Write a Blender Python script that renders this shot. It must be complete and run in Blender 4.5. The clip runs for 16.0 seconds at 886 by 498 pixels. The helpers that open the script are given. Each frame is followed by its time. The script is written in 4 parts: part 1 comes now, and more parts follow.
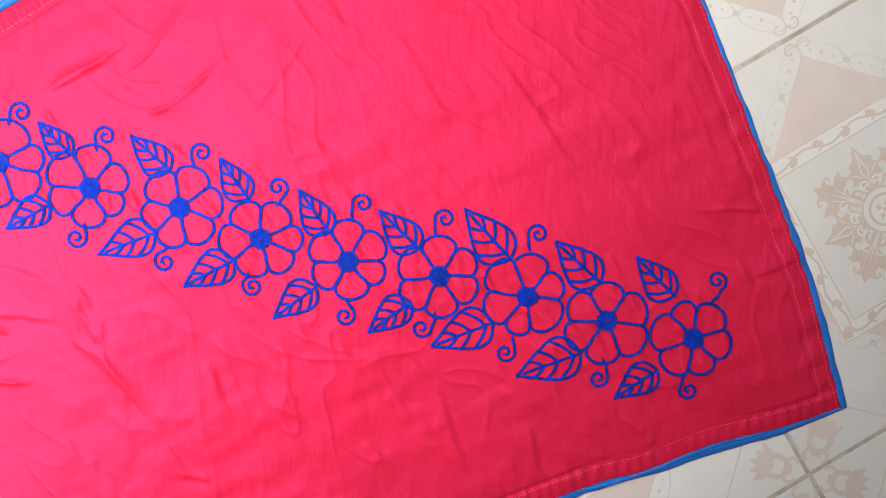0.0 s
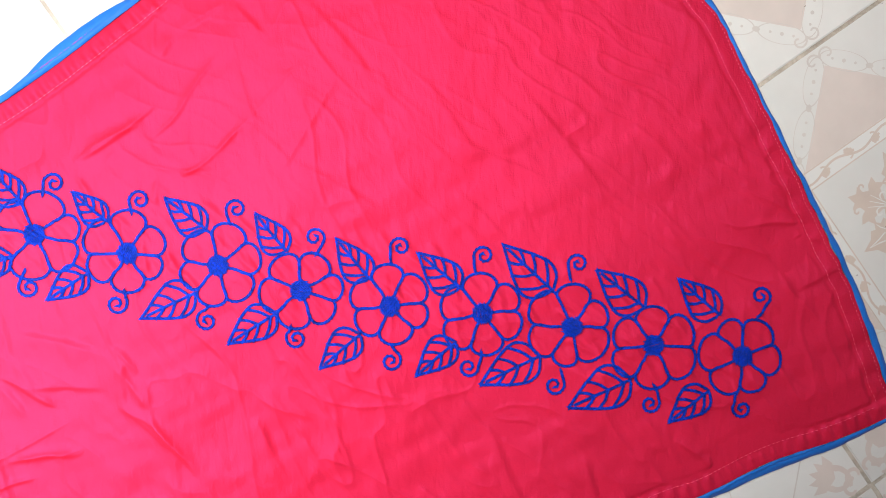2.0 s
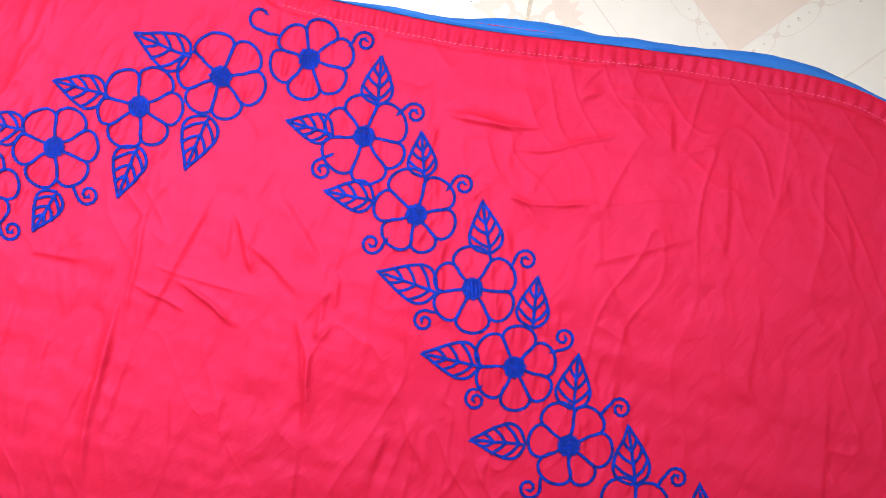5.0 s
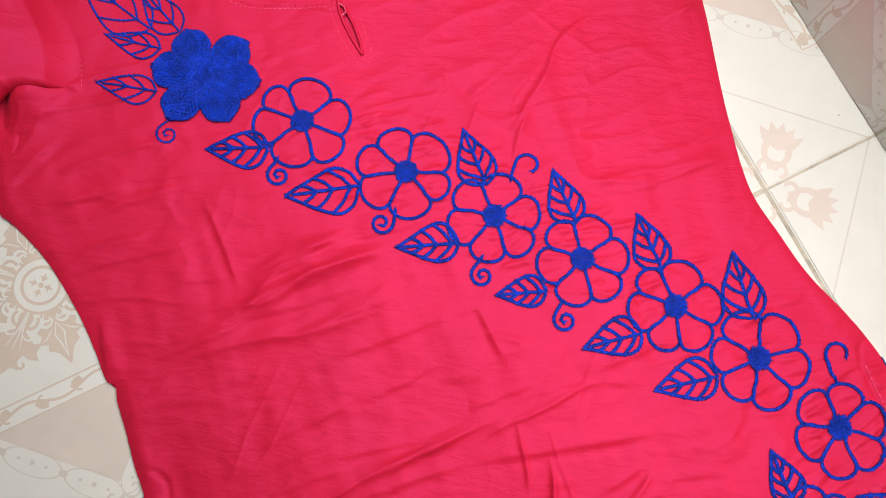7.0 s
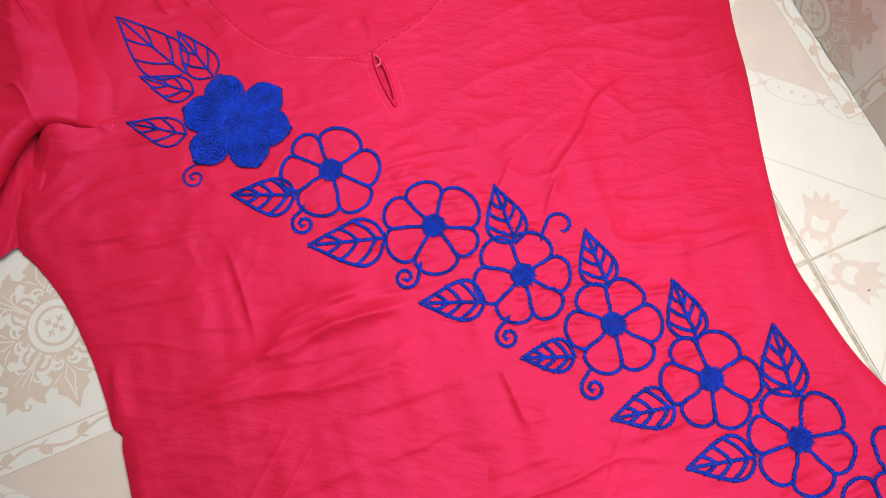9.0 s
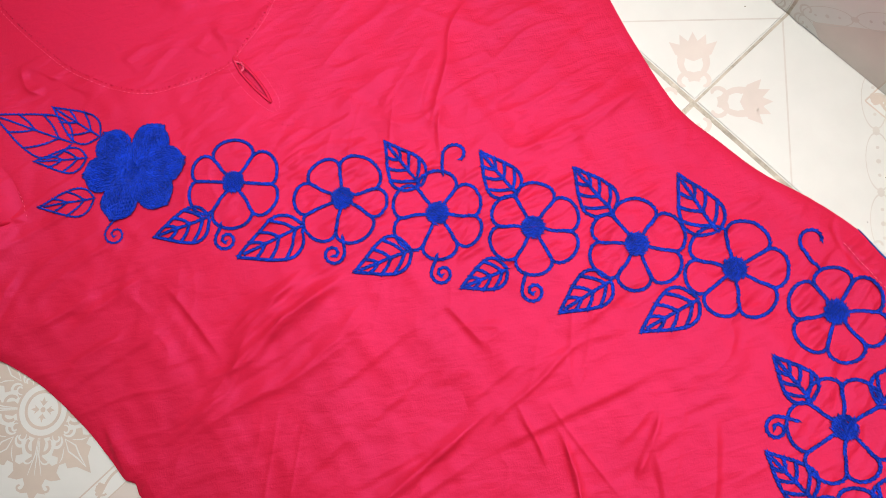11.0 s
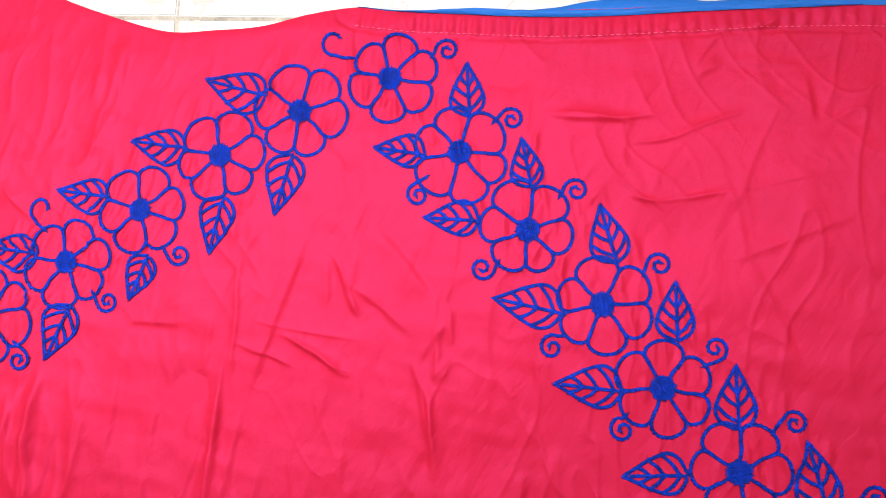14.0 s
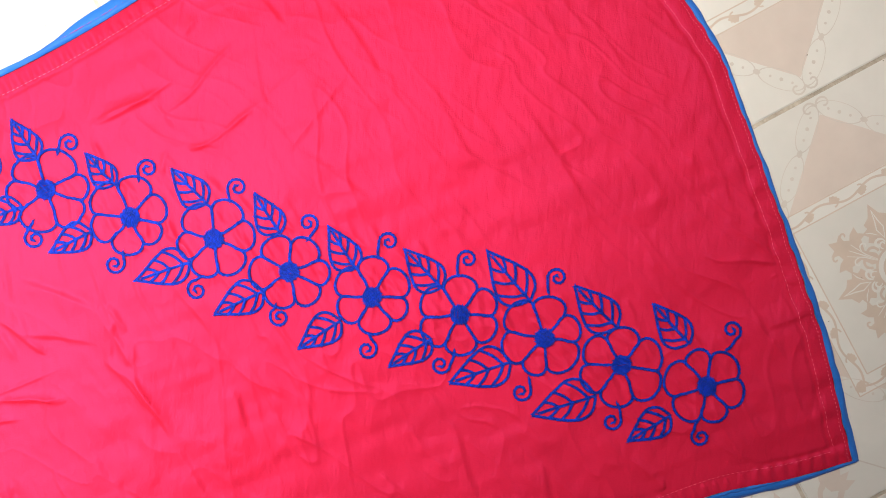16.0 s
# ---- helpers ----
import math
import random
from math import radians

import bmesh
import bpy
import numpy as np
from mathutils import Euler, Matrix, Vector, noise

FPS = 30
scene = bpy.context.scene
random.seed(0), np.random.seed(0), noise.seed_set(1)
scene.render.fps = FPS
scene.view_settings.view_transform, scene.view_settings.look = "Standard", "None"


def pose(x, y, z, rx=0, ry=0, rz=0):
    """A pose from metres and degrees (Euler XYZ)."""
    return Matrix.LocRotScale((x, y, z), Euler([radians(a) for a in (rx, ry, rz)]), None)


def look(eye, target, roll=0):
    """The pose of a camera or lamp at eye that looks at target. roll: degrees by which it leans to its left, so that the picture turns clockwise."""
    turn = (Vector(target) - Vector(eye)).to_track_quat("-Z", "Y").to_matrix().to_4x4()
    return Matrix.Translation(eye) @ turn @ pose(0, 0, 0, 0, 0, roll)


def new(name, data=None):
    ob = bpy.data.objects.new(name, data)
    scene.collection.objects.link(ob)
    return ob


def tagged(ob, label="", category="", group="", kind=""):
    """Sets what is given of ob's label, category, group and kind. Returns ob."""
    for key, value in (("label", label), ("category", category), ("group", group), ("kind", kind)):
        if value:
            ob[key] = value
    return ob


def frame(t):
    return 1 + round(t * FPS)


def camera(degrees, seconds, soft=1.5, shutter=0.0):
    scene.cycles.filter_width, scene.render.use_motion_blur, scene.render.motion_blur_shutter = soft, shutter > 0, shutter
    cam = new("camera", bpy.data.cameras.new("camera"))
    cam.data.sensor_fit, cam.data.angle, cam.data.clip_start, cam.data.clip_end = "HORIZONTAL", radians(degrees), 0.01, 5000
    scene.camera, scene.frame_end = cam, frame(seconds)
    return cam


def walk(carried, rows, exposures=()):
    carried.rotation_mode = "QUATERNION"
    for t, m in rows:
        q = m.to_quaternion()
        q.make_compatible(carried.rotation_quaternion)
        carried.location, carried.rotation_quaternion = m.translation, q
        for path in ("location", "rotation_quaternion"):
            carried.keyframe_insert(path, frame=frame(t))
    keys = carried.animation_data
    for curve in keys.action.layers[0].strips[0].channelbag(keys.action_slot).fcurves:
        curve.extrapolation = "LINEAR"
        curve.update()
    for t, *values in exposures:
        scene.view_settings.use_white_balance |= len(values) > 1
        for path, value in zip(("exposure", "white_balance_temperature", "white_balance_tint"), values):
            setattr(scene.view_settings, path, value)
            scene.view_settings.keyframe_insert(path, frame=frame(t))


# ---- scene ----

# plan: x, y on the floor, in plan units of U metres; the garment lies on the floor
U = 0.37344
ROWS = [
    (0.0, 0.0626, -0.0104, 0.5798, -2.95, -2.65, 0.52),
    (0.5, 0.0631, -0.0041, 0.5771, -2.53, -2.87, -1.75),
    (1.0, 0.0511, -0.0025, 0.5787, -1.43, -2.75, -3.37),
    (1.5, 0.0395, 0.0016, 0.5768, -1.44, -2.63, -3.86),
    (2.0, 0.0346, 0.0014, 0.5757, -0.96, -2.69, -3.98),
    (2.5, 0.0214, -0.0070, 0.5737, 0.18, -2.01, -2.89),
    (3.0, 0.0001, -0.0144, 0.5696, 1.51, 0.02, 0.03),
    (3.2, -0.0105, -0.0163, 0.5679, 2.11, 0.51, 1.75),
    (5.3, -0.1431, -0.0289, 0.5472, 3.02, -0.46, 46.96),
    (5.5, -0.1547, -0.0618, 0.5444, 5.54, -0.98, 50.37),
    (6.0, -0.1837, -0.1285, 0.5316, 10.12, -0.71, 62.18),
    (6.5, -0.2484, -0.1739, 0.5106, 9.07, -0.01, 80.62),
    (7.0, -0.2936, -0.2255, 0.4944, 11.74, -1.44, 94.46),
    (7.5, -0.3061, -0.2593, 0.4853, 15.83, -2.94, 100.94),
    (8.0, -0.3096, -0.2630, 0.4780, 17.77, -3.15, 103.72),
    (8.5, -0.3055, -0.2499, 0.4776, 17.81, -1.41, 102.09),
    (9.0, -0.2972, -0.2259, 0.4778, 15.97, -0.19, 97.41),
    (9.2, -0.2965, -0.2189, 0.4817, 15.71, 0.76, 94.65),
    (11.3, -0.2825, -0.1501, 0.4977, 10.84, 6.55, 75.76),
    (11.5, -0.2780, -0.1428, 0.4993, 10.06, 6.38, 74.07),
    (12.0, -0.2568, -0.1184, 0.5006, 7.58, 6.08, 67.64),
    (12.5, -0.2235, -0.0807, 0.4971, 5.16, 6.42, 60.05),
    (13.0, -0.1900, -0.0657, 0.4998, 6.48, 6.71, 52.45),
    (13.5, -0.1737, -0.0528, 0.5029, 5.55, 7.25, 43.19),
    (14.0, -0.1386, -0.0354, 0.4968, 4.35, 6.84, 34.08),
    (14.5, -0.1060, -0.0231, 0.5031, 3.01, 4.59, 26.37),
    (15.0, -0.0605, -0.0178, 0.5236, 2.97, 2.77, 17.03),
    (15.5, 0.0098, -0.0120, 0.5648, 1.62, 0.48, 8.52),
    (16.0, 0.0597, -0.0028, 0.5991, -0.74, -1.09, 2.70),
]
cam = camera(60.0, 16.0, soft=0.80)
walk(cam, [(t, pose(x, y, z, a, b, c)) for t, x, y, z, a, b, c in ROWS], [(0.0, 0.32, 6350, 10), (3.0, 0.20, 6250, 10), (5.5, -0.40, 6600, 10), (6.2, -0.60, 6700, 10), (7.0, -0.76, 6800, 10), (9.0, -0.78, 6800, 10), (12.0, -0.72, 6600, 10), (14.0, -0.42, 6450, 10), (15.0, -0.04, 6700, 10), (16.0, 0.20, 6900, 10)])

# ---- light ----
world = bpy.data.worlds.new("world")
scene.world = world
world.use_nodes = True
wn = world.node_tree
sky = wn.nodes.new("ShaderNodeTexSky")
sky.sky_type, sky.sun_disc = "NISHITA", False
sky.sun_elevation, sky.sun_rotation = radians(55), radians(70)
wn.links.new(sky.outputs["Color"], wn.nodes["Background"].inputs["Color"])
wn.nodes["Background"].inputs["Strength"].default_value = 0.10
scene.view_settings.exposure = 0.0


def unseen_area_light(name, place, target, width, height, watts, colour, spread=140):
    data = bpy.data.lights.new(name, "AREA")
    data.shape, data.size, data.size_y, data.energy, data.color = "RECTANGLE", width, height, watts, colour
    data.spread = radians(spread)
    ob = new(name, data)
    ob.matrix_world = look(place, target)
    return ob


# ---- materials ----
def material(name, colour, rough=0.6, vary=0.15, scale=40.0, bump=0.2, bump_scale=300.0, spec=0.5, coat=0.0, sheen=0.0, stretch=(1, 1, 1), depth=0.001, per_object=0.0, tint=(1, 1, 1), crinkle=0.0, per_island=0.0):
    """A principled surface: colour varied at two scales, with fine relief."""
    m = bpy.data.materials.new(name)
    m.use_nodes = True
    nt = m.node_tree
    p = nt.nodes["Principled BSDF"]
    p.inputs["Roughness"].default_value = rough
    p.inputs["Specular IOR Level"].default_value = spec
    p.inputs["Specular Tint"].default_value = (*tint, 1.0)
    p.inputs["Coat Weight"].default_value = coat
    p.inputs["Coat Roughness"].default_value = 0.12
    p.inputs["Sheen Weight"].default_value = sheen
    p.inputs["Sheen Roughness"].default_value = 0.4
    p.inputs["Sheen Tint"].default_value = (1.0, 0.35, 0.55, 1.0)
    tc = nt.nodes.new("ShaderNodeTexCoord")
    mp = nt.nodes.new("ShaderNodeMapping")
    mp.inputs["Scale"].default_value = stretch
    nt.links.new(tc.outputs["Object"], mp.inputs["Vector"])
    big = nt.nodes.new("ShaderNodeTexNoise")
    big.inputs["Scale"].default_value, big.inputs["Detail"].default_value = scale, 4
    fine = nt.nodes.new("ShaderNodeTexNoise")
    fine.inputs["Scale"].default_value, fine.inputs["Detail"].default_value = bump_scale, 3
    for n in (big, fine):
        nt.links.new(mp.outputs["Vector"], n.inputs["Vector"])
    mix = nt.nodes.new("ShaderNodeMath")
    mix.operation = "MULTIPLY_ADD"
    nt.links.new(fine.outputs["Fac"], mix.inputs[0])
    mix.inputs[1].default_value = 0.5
    nt.links.new(big.outputs["Fac"], mix.inputs[2])
    ramp = nt.nodes.new("ShaderNodeMapRange")
    ramp.inputs["From Min"].default_value, ramp.inputs["From Max"].default_value = 0.45, 1.05
    ramp.inputs["To Min"].default_value, ramp.inputs["To Max"].default_value = 1 - vary, 1 + vary
    nt.links.new(mix.outputs["Value"], ramp.inputs["Value"])
    value = ramp.outputs["Result"]
    if per_object or per_island:
        info = nt.nodes.new("ShaderNodeObjectInfo" if per_object else "ShaderNodeNewGeometry")
        spread = per_object or per_island
        r2 = nt.nodes.new("ShaderNodeMapRange")
        r2.inputs["To Min"].default_value, r2.inputs["To Max"].default_value = 1 - spread, 1 + spread
        nt.links.new(info.outputs["Random" if per_object else "Random Per Island"], r2.inputs["Value"])
        mul = nt.nodes.new("ShaderNodeMath")
        mul.operation = "MULTIPLY"
        nt.links.new(value, mul.inputs[0])
        nt.links.new(r2.outputs["Result"], mul.inputs[1])
        value = mul.outputs["Value"]
    sc = nt.nodes.new("ShaderNodeVectorMath")
    sc.operation = "SCALE"
    sc.inputs[0].default_value = colour
    nt.links.new(value, sc.inputs["Scale"])
    nt.links.new(sc.outputs["Vector"], p.inputs["Base Color"])
    bp = nt.nodes.new("ShaderNodeBump")
    bp.inputs["Strength"].default_value, bp.inputs["Distance"].default_value = bump, depth
    nt.links.new(fine.outputs["Fac"], bp.inputs["Height"])
    nt.links.new(bp.outputs["Normal"], p.inputs["Normal"])
    if crinkle:
        # fine creasing of thin cloth: narrow ridges drawn out along two slants
        before = None
        for turn, across, size in ((28, 130.0, 1.0), (52, 85.0, 0.9), (5, 210.0, 0.7)):
            mp2 = nt.nodes.new("ShaderNodeMapping")
            mp2.inputs["Rotation"].default_value = (0, 0, radians(turn))
            mp2.inputs["Scale"].default_value = (across, across * 0.33, 1.0)
            nz = nt.nodes.new("ShaderNodeTexNoise")
            nz.inputs["Scale"].default_value, nz.inputs["Detail"].default_value, nz.inputs["Distortion"].default_value = 1.0, 3, 0.6
            nt.links.new(tc.outputs["Object"], mp2.inputs["Vector"])
            nt.links.new(mp2.outputs["Vector"], nz.inputs["Vector"])
            b2 = nt.nodes.new("ShaderNodeBump")
            b2.inputs["Strength"].default_value, b2.inputs["Distance"].default_value = crinkle * size, 0.0015
            nt.links.new(nz.outputs["Fac"], b2.inputs["Height"])
            if before:
                nt.links.new(before.outputs["Normal"], b2.inputs["Normal"])
            before = b2
        nt.links.new(before.outputs["Normal"], bp.inputs["Normal"])
    return m


M_RED = material("red_cotton_silk", (0.50, 0.0092, 0.030), rough=0.60, vary=0.07, scale=9, bump=0.22, bump_scale=420, spec=0.52, sheen=0.04, tint=(1.0, 0.24, 0.88), stretch=(1, 2.5, 1), depth=0.0006, crinkle=0.36)
M_RED_IN = material("red_cotton_inside", (0.50, 0.0095, 0.032), tint=(1.0, 0.24, 0.88), rough=0.62, vary=0.07, scale=12, bump=0.22, bump_scale=420, spec=0.52, sheen=0.04, depth=0.0006, crinkle=0.36)
M_BLUE = material("blue_embroidery_thread", (0.0015, 0.028, 0.36), rough=0.50, per_island=0.38, vary=0.45, scale=150, bump=0.5, bump_scale=1400, spec=0.16, sheen=0.0, depth=0.0004)
M_LINING = material("blue_lining_cotton", (0.009, 0.130, 0.49), rough=0.6, vary=0.12, scale=30, bump=0.25, bump_scale=500, spec=0.3, sheen=0.2, depth=0.0006)
M_STITCH = material("pink_sewing_thread", (0.78, 0.08, 0.17), rough=0.5, vary=0.1, scale=200, bump=0.2, bump_scale=900)
M_TILE = material("glazed_cream_tile", (0.65, 0.638, 0.59), rough=0.16, vary=0.05, scale=7, bump=0.03, bump_scale=60, spec=0.5, per_object=0.03)
M_PINK = material("glazed_pink_print", (0.61, 0.53, 0.47), rough=0.18, vary=0.06, scale=25, bump=0.03, bump_scale=60, spec=0.5)
M_TAN = material("glazed_tan_print", (0.58, 0.485, 0.405), rough=0.18, vary=0.08, scale=40, bump=0.03, bump_scale=60, spec=0.5)
M_LINE = material("glazed_grey_print", (0.57, 0.525, 0.47), rough=0.18, vary=0.08, scale=40, bump=0.03, bump_scale=60, spec=0.5)
M_CORNER = material("glazed_white_print", (0.67, 0.66, 0.615), rough=0.16, vary=0.04, scale=20, bump=0.03, bump_scale=60, spec=0.5)
M_GROUT = material("dirty_cement_grout", (0.44, 0.39, 0.315), rough=0.9, vary=0.4, scale=60, bump=0.8, bump_scale=500, spec=0.2)
M_CRUMB = material("dark_dirt", (0.16, 0.13, 0.10), rough=0.9, vary=0.4, scale=300, bump=0.4, bump_scale=900, spec=0.2)
# for the added unseen walls and ceiling; tone sets how much light they bounce
M_WALL = material("unseen_wall_cream", (0.74, 0.71, 0.65), rough=0.8, vary=0.04, scale=5, bump=0.1, bump_scale=150, spec=0.3)


# ---- mesh helpers ----
def part(name, bm, mat, parent=None, label="", smooth=True, at=None):
    me = bpy.data.meshes.new(name)
    bm.normal_update()
    bm.to_mesh(me)
    bm.free()
    return link(name, me, mat, parent, label, smooth, at)


def link(name, me, mat, parent=None, label="", smooth=True, at=None):
    if mat and not me.materials:
        me.materials.append(mat)
    if smooth:
        me.polygons.foreach_set("use_smooth", [True] * len(me.polygons))
    ob = new(name, me)
    if at is not None:
        ob.matrix_basis = at
    if parent:
        ob.parent = parent
    return tagged(ob, label) if label else ob


def mesh_of(name, verts, faces):
    me = bpy.data.meshes.new(name)
    me.from_pydata([tuple(v) for v in verts], [], faces)
    me.update()
    return me


def box(bm, lo, hi):
    x0, y0, z0 = lo
    x1, y1, z1 = hi
    v = [bm.verts.new(p) for p in ((x0, y0, z0), (x1, y0, z0), (x1, y1, z0), (x0, y1, z0), (x0, y0, z1), (x1, y0, z1), (x1, y1, z1), (x0, y1, z1))]
    for f in ((3, 2, 1, 0), (4, 5, 6, 7), (0, 1, 5, 4), (1, 2, 6, 5), (2, 3, 7, 6), (3, 0, 4, 7)):
        bm.faces.new([v[i] for i in f])


def smooth_line(points, step):
    """A Catmull-Rom curve through the points, cut into even steps."""
    p = np.array(points, float)
    q = np.vstack([2 * p[0] - p[1], p, 2 * p[-1] - p[-2]])
    out = []
    for i in range(1, len(q) - 2):
        n = max(2, int(np.linalg.norm(q[i + 1] - q[i]) / step * 2))
        t = np.linspace(0, 1, n, endpoint=False)[:, None]
        a, b, c, d = q[i - 1], q[i], q[i + 1], q[i + 2]
        out.append(0.5 * (2 * b + (c - a) * t + (2 * a - 5 * b + 4 * c - d) * t ** 2 + (3 * b - a - 3 * c + d) * t ** 3))
    out = np.vstack(out + [p[-1:]])
    run = np.concatenate([[0], np.cumsum(np.linalg.norm(np.diff(out, axis=0), axis=1))])
    n = max(2, int(round(run[-1] / step)) + 1)
    s = np.linspace(0, run[-1], n)
    return np.stack([np.interp(s, run, out[:, k]) for k in range(out.shape[1])], 1)


def in_room(x, y, z):
    """A place given along and across the tiles, in metres from a tile's corner."""
    a, o = radians(30.94), (1.018 * U, -0.578 * U)
    return (o[0] + x * math.cos(a) - y * math.sin(a), o[1] + x * math.sin(a) + y * math.cos(a), z)


# area lamps added in front of the tiled wall; the real source is unseen
unseen_area_light("unseen_area_light", in_room(0.0, 0.575, 0.66), in_room(-0.05, 0.45, 0.0), 0.7, 0.36, 1.45, (1.0, 0.95, 0.88), 108)
unseen_area_light("unseen_area_light", in_room(-0.66, 0.575, 0.63), in_room(-0.62, 0.48, 0.0), 1.0, 0.34, 6.8, (0.97, 0.98, 1.0), 104)

# ---- floor: printed ceramic tiles ----
PITCH, TURN = 0.3048, radians(30.94)
FLOOR = Matrix.Translation((1.018 * U, -0.578 * U, 0)) @ Matrix.Rotation(TURN, 4, "Z")
JOINT, THICK = 0.0022, 0.008


def tile_mesh(name, x0, x1, y0, y1):
    bm = bmesh.new()
    box(bm, (x0, y0, -THICK), (x1, y1, 0))
    bmesh.ops.bevel(bm, geom=[e for e in bm.edges if all(v.co.z > -0.001 for v in e.verts)], offset=0.0009, segments=2, affect="EDGES")
    me = bpy.data.meshes.new(name)
    bm.to_mesh(me)
    bm.free()
    return me


class Print:
    """Flat printed shapes, gathered into one mesh; clipped to a rectangle."""

    def __init__(self, z, clip):
        self.verts, self.faces, self.z, self.clip = [], [], z, clip

    def poly(self, pts):
        x0, x1, y0, y1 = self.clip
        pts = [tuple(p) for p in pts]
        for axis, limit, sign in ((0, x0, 1), (0, x1, -1), (1, y0, 1), (1, y1, -1)):
            out = []
            for i, p in enumerate(pts):
                q = pts[i - 1]
                a, b = sign * (q[axis] - limit), sign * (p[axis] - limit)
                if (a >= 0) != (b >= 0):
                    t = a / (a - b)
                    out.append((q[0] + t * (p[0] - q[0]), q[1] + t * (p[1] - q[1])))
                if b >= 0:
                    out.append(p)
            pts = out
            if len(pts) < 3:
                return
        n = len(self.verts)
        z = self.z + 2.0e-6 * (len(self.faces) % 40)
        self.verts += [(p[0], p[1], z) for p in pts]
        self.faces.append(tuple(range(n, n + len(pts))))

    def ribbon(self, pts, width, taper=0.0):
        p = np.array(pts, float)
        t = np.gradient(p, axis=0)
        t /= np.linalg.norm(t, axis=1)[:, None] + 1e-9
        w = width / 2 * (1 - taper * np.abs(np.linspace(-1, 1, len(p))) ** 2)[:, None]
        a, b = p + w * t[:, ::-1] * (-1, 1), p - w * t[:, ::-1] * (-1, 1)
        for i in range(len(p) - 1):
            self.poly((a[i], b[i], b[i + 1], a[i + 1]))

    def ring(self, c, r0, r1, n=32, squash=1.0, turn=0.0):
        an = np.linspace(0, 2 * np.pi, n + 1)
        e = np.stack([np.cos(an), squash * np.sin(an)], 1) @ np.array([[np.cos(turn), np.sin(turn)], [-np.sin(turn), np.cos(turn)]])
        for i in range(n):
            if r0 > 0:
                self.poly((c + r0 * e[i], c + r1 * e[i], c + r1 * e[i + 1], c + r0 * e[i + 1]))
        if r0 <= 0:
            self.poly([c + r1 * q for q in e[:-1]])


def curl(start, angle, radius, turns, side, n=22):
    """A scroll: an arc whose radius shrinks as it winds."""
    t = np.linspace(0, 1, n)
    head = angle + side * t * turns * 2 * np.pi
    step = radius * (1 - 0.85 * t) * turns * 2 * np.pi / n
    d = np.stack([np.cos(head), np.sin(head)], 1) * step[:, None]
    return np.array(start) + np.vstack([[0, 0], np.cumsum(d, axis=0)])


def rot(p, a):
    c, s = np.cos(a), np.sin(a)
    p = np.asarray(p, float)
    return np.stack([c * p[..., 0] - s * p[..., 1], s * p[..., 0] + c * p[..., 1]], -1)


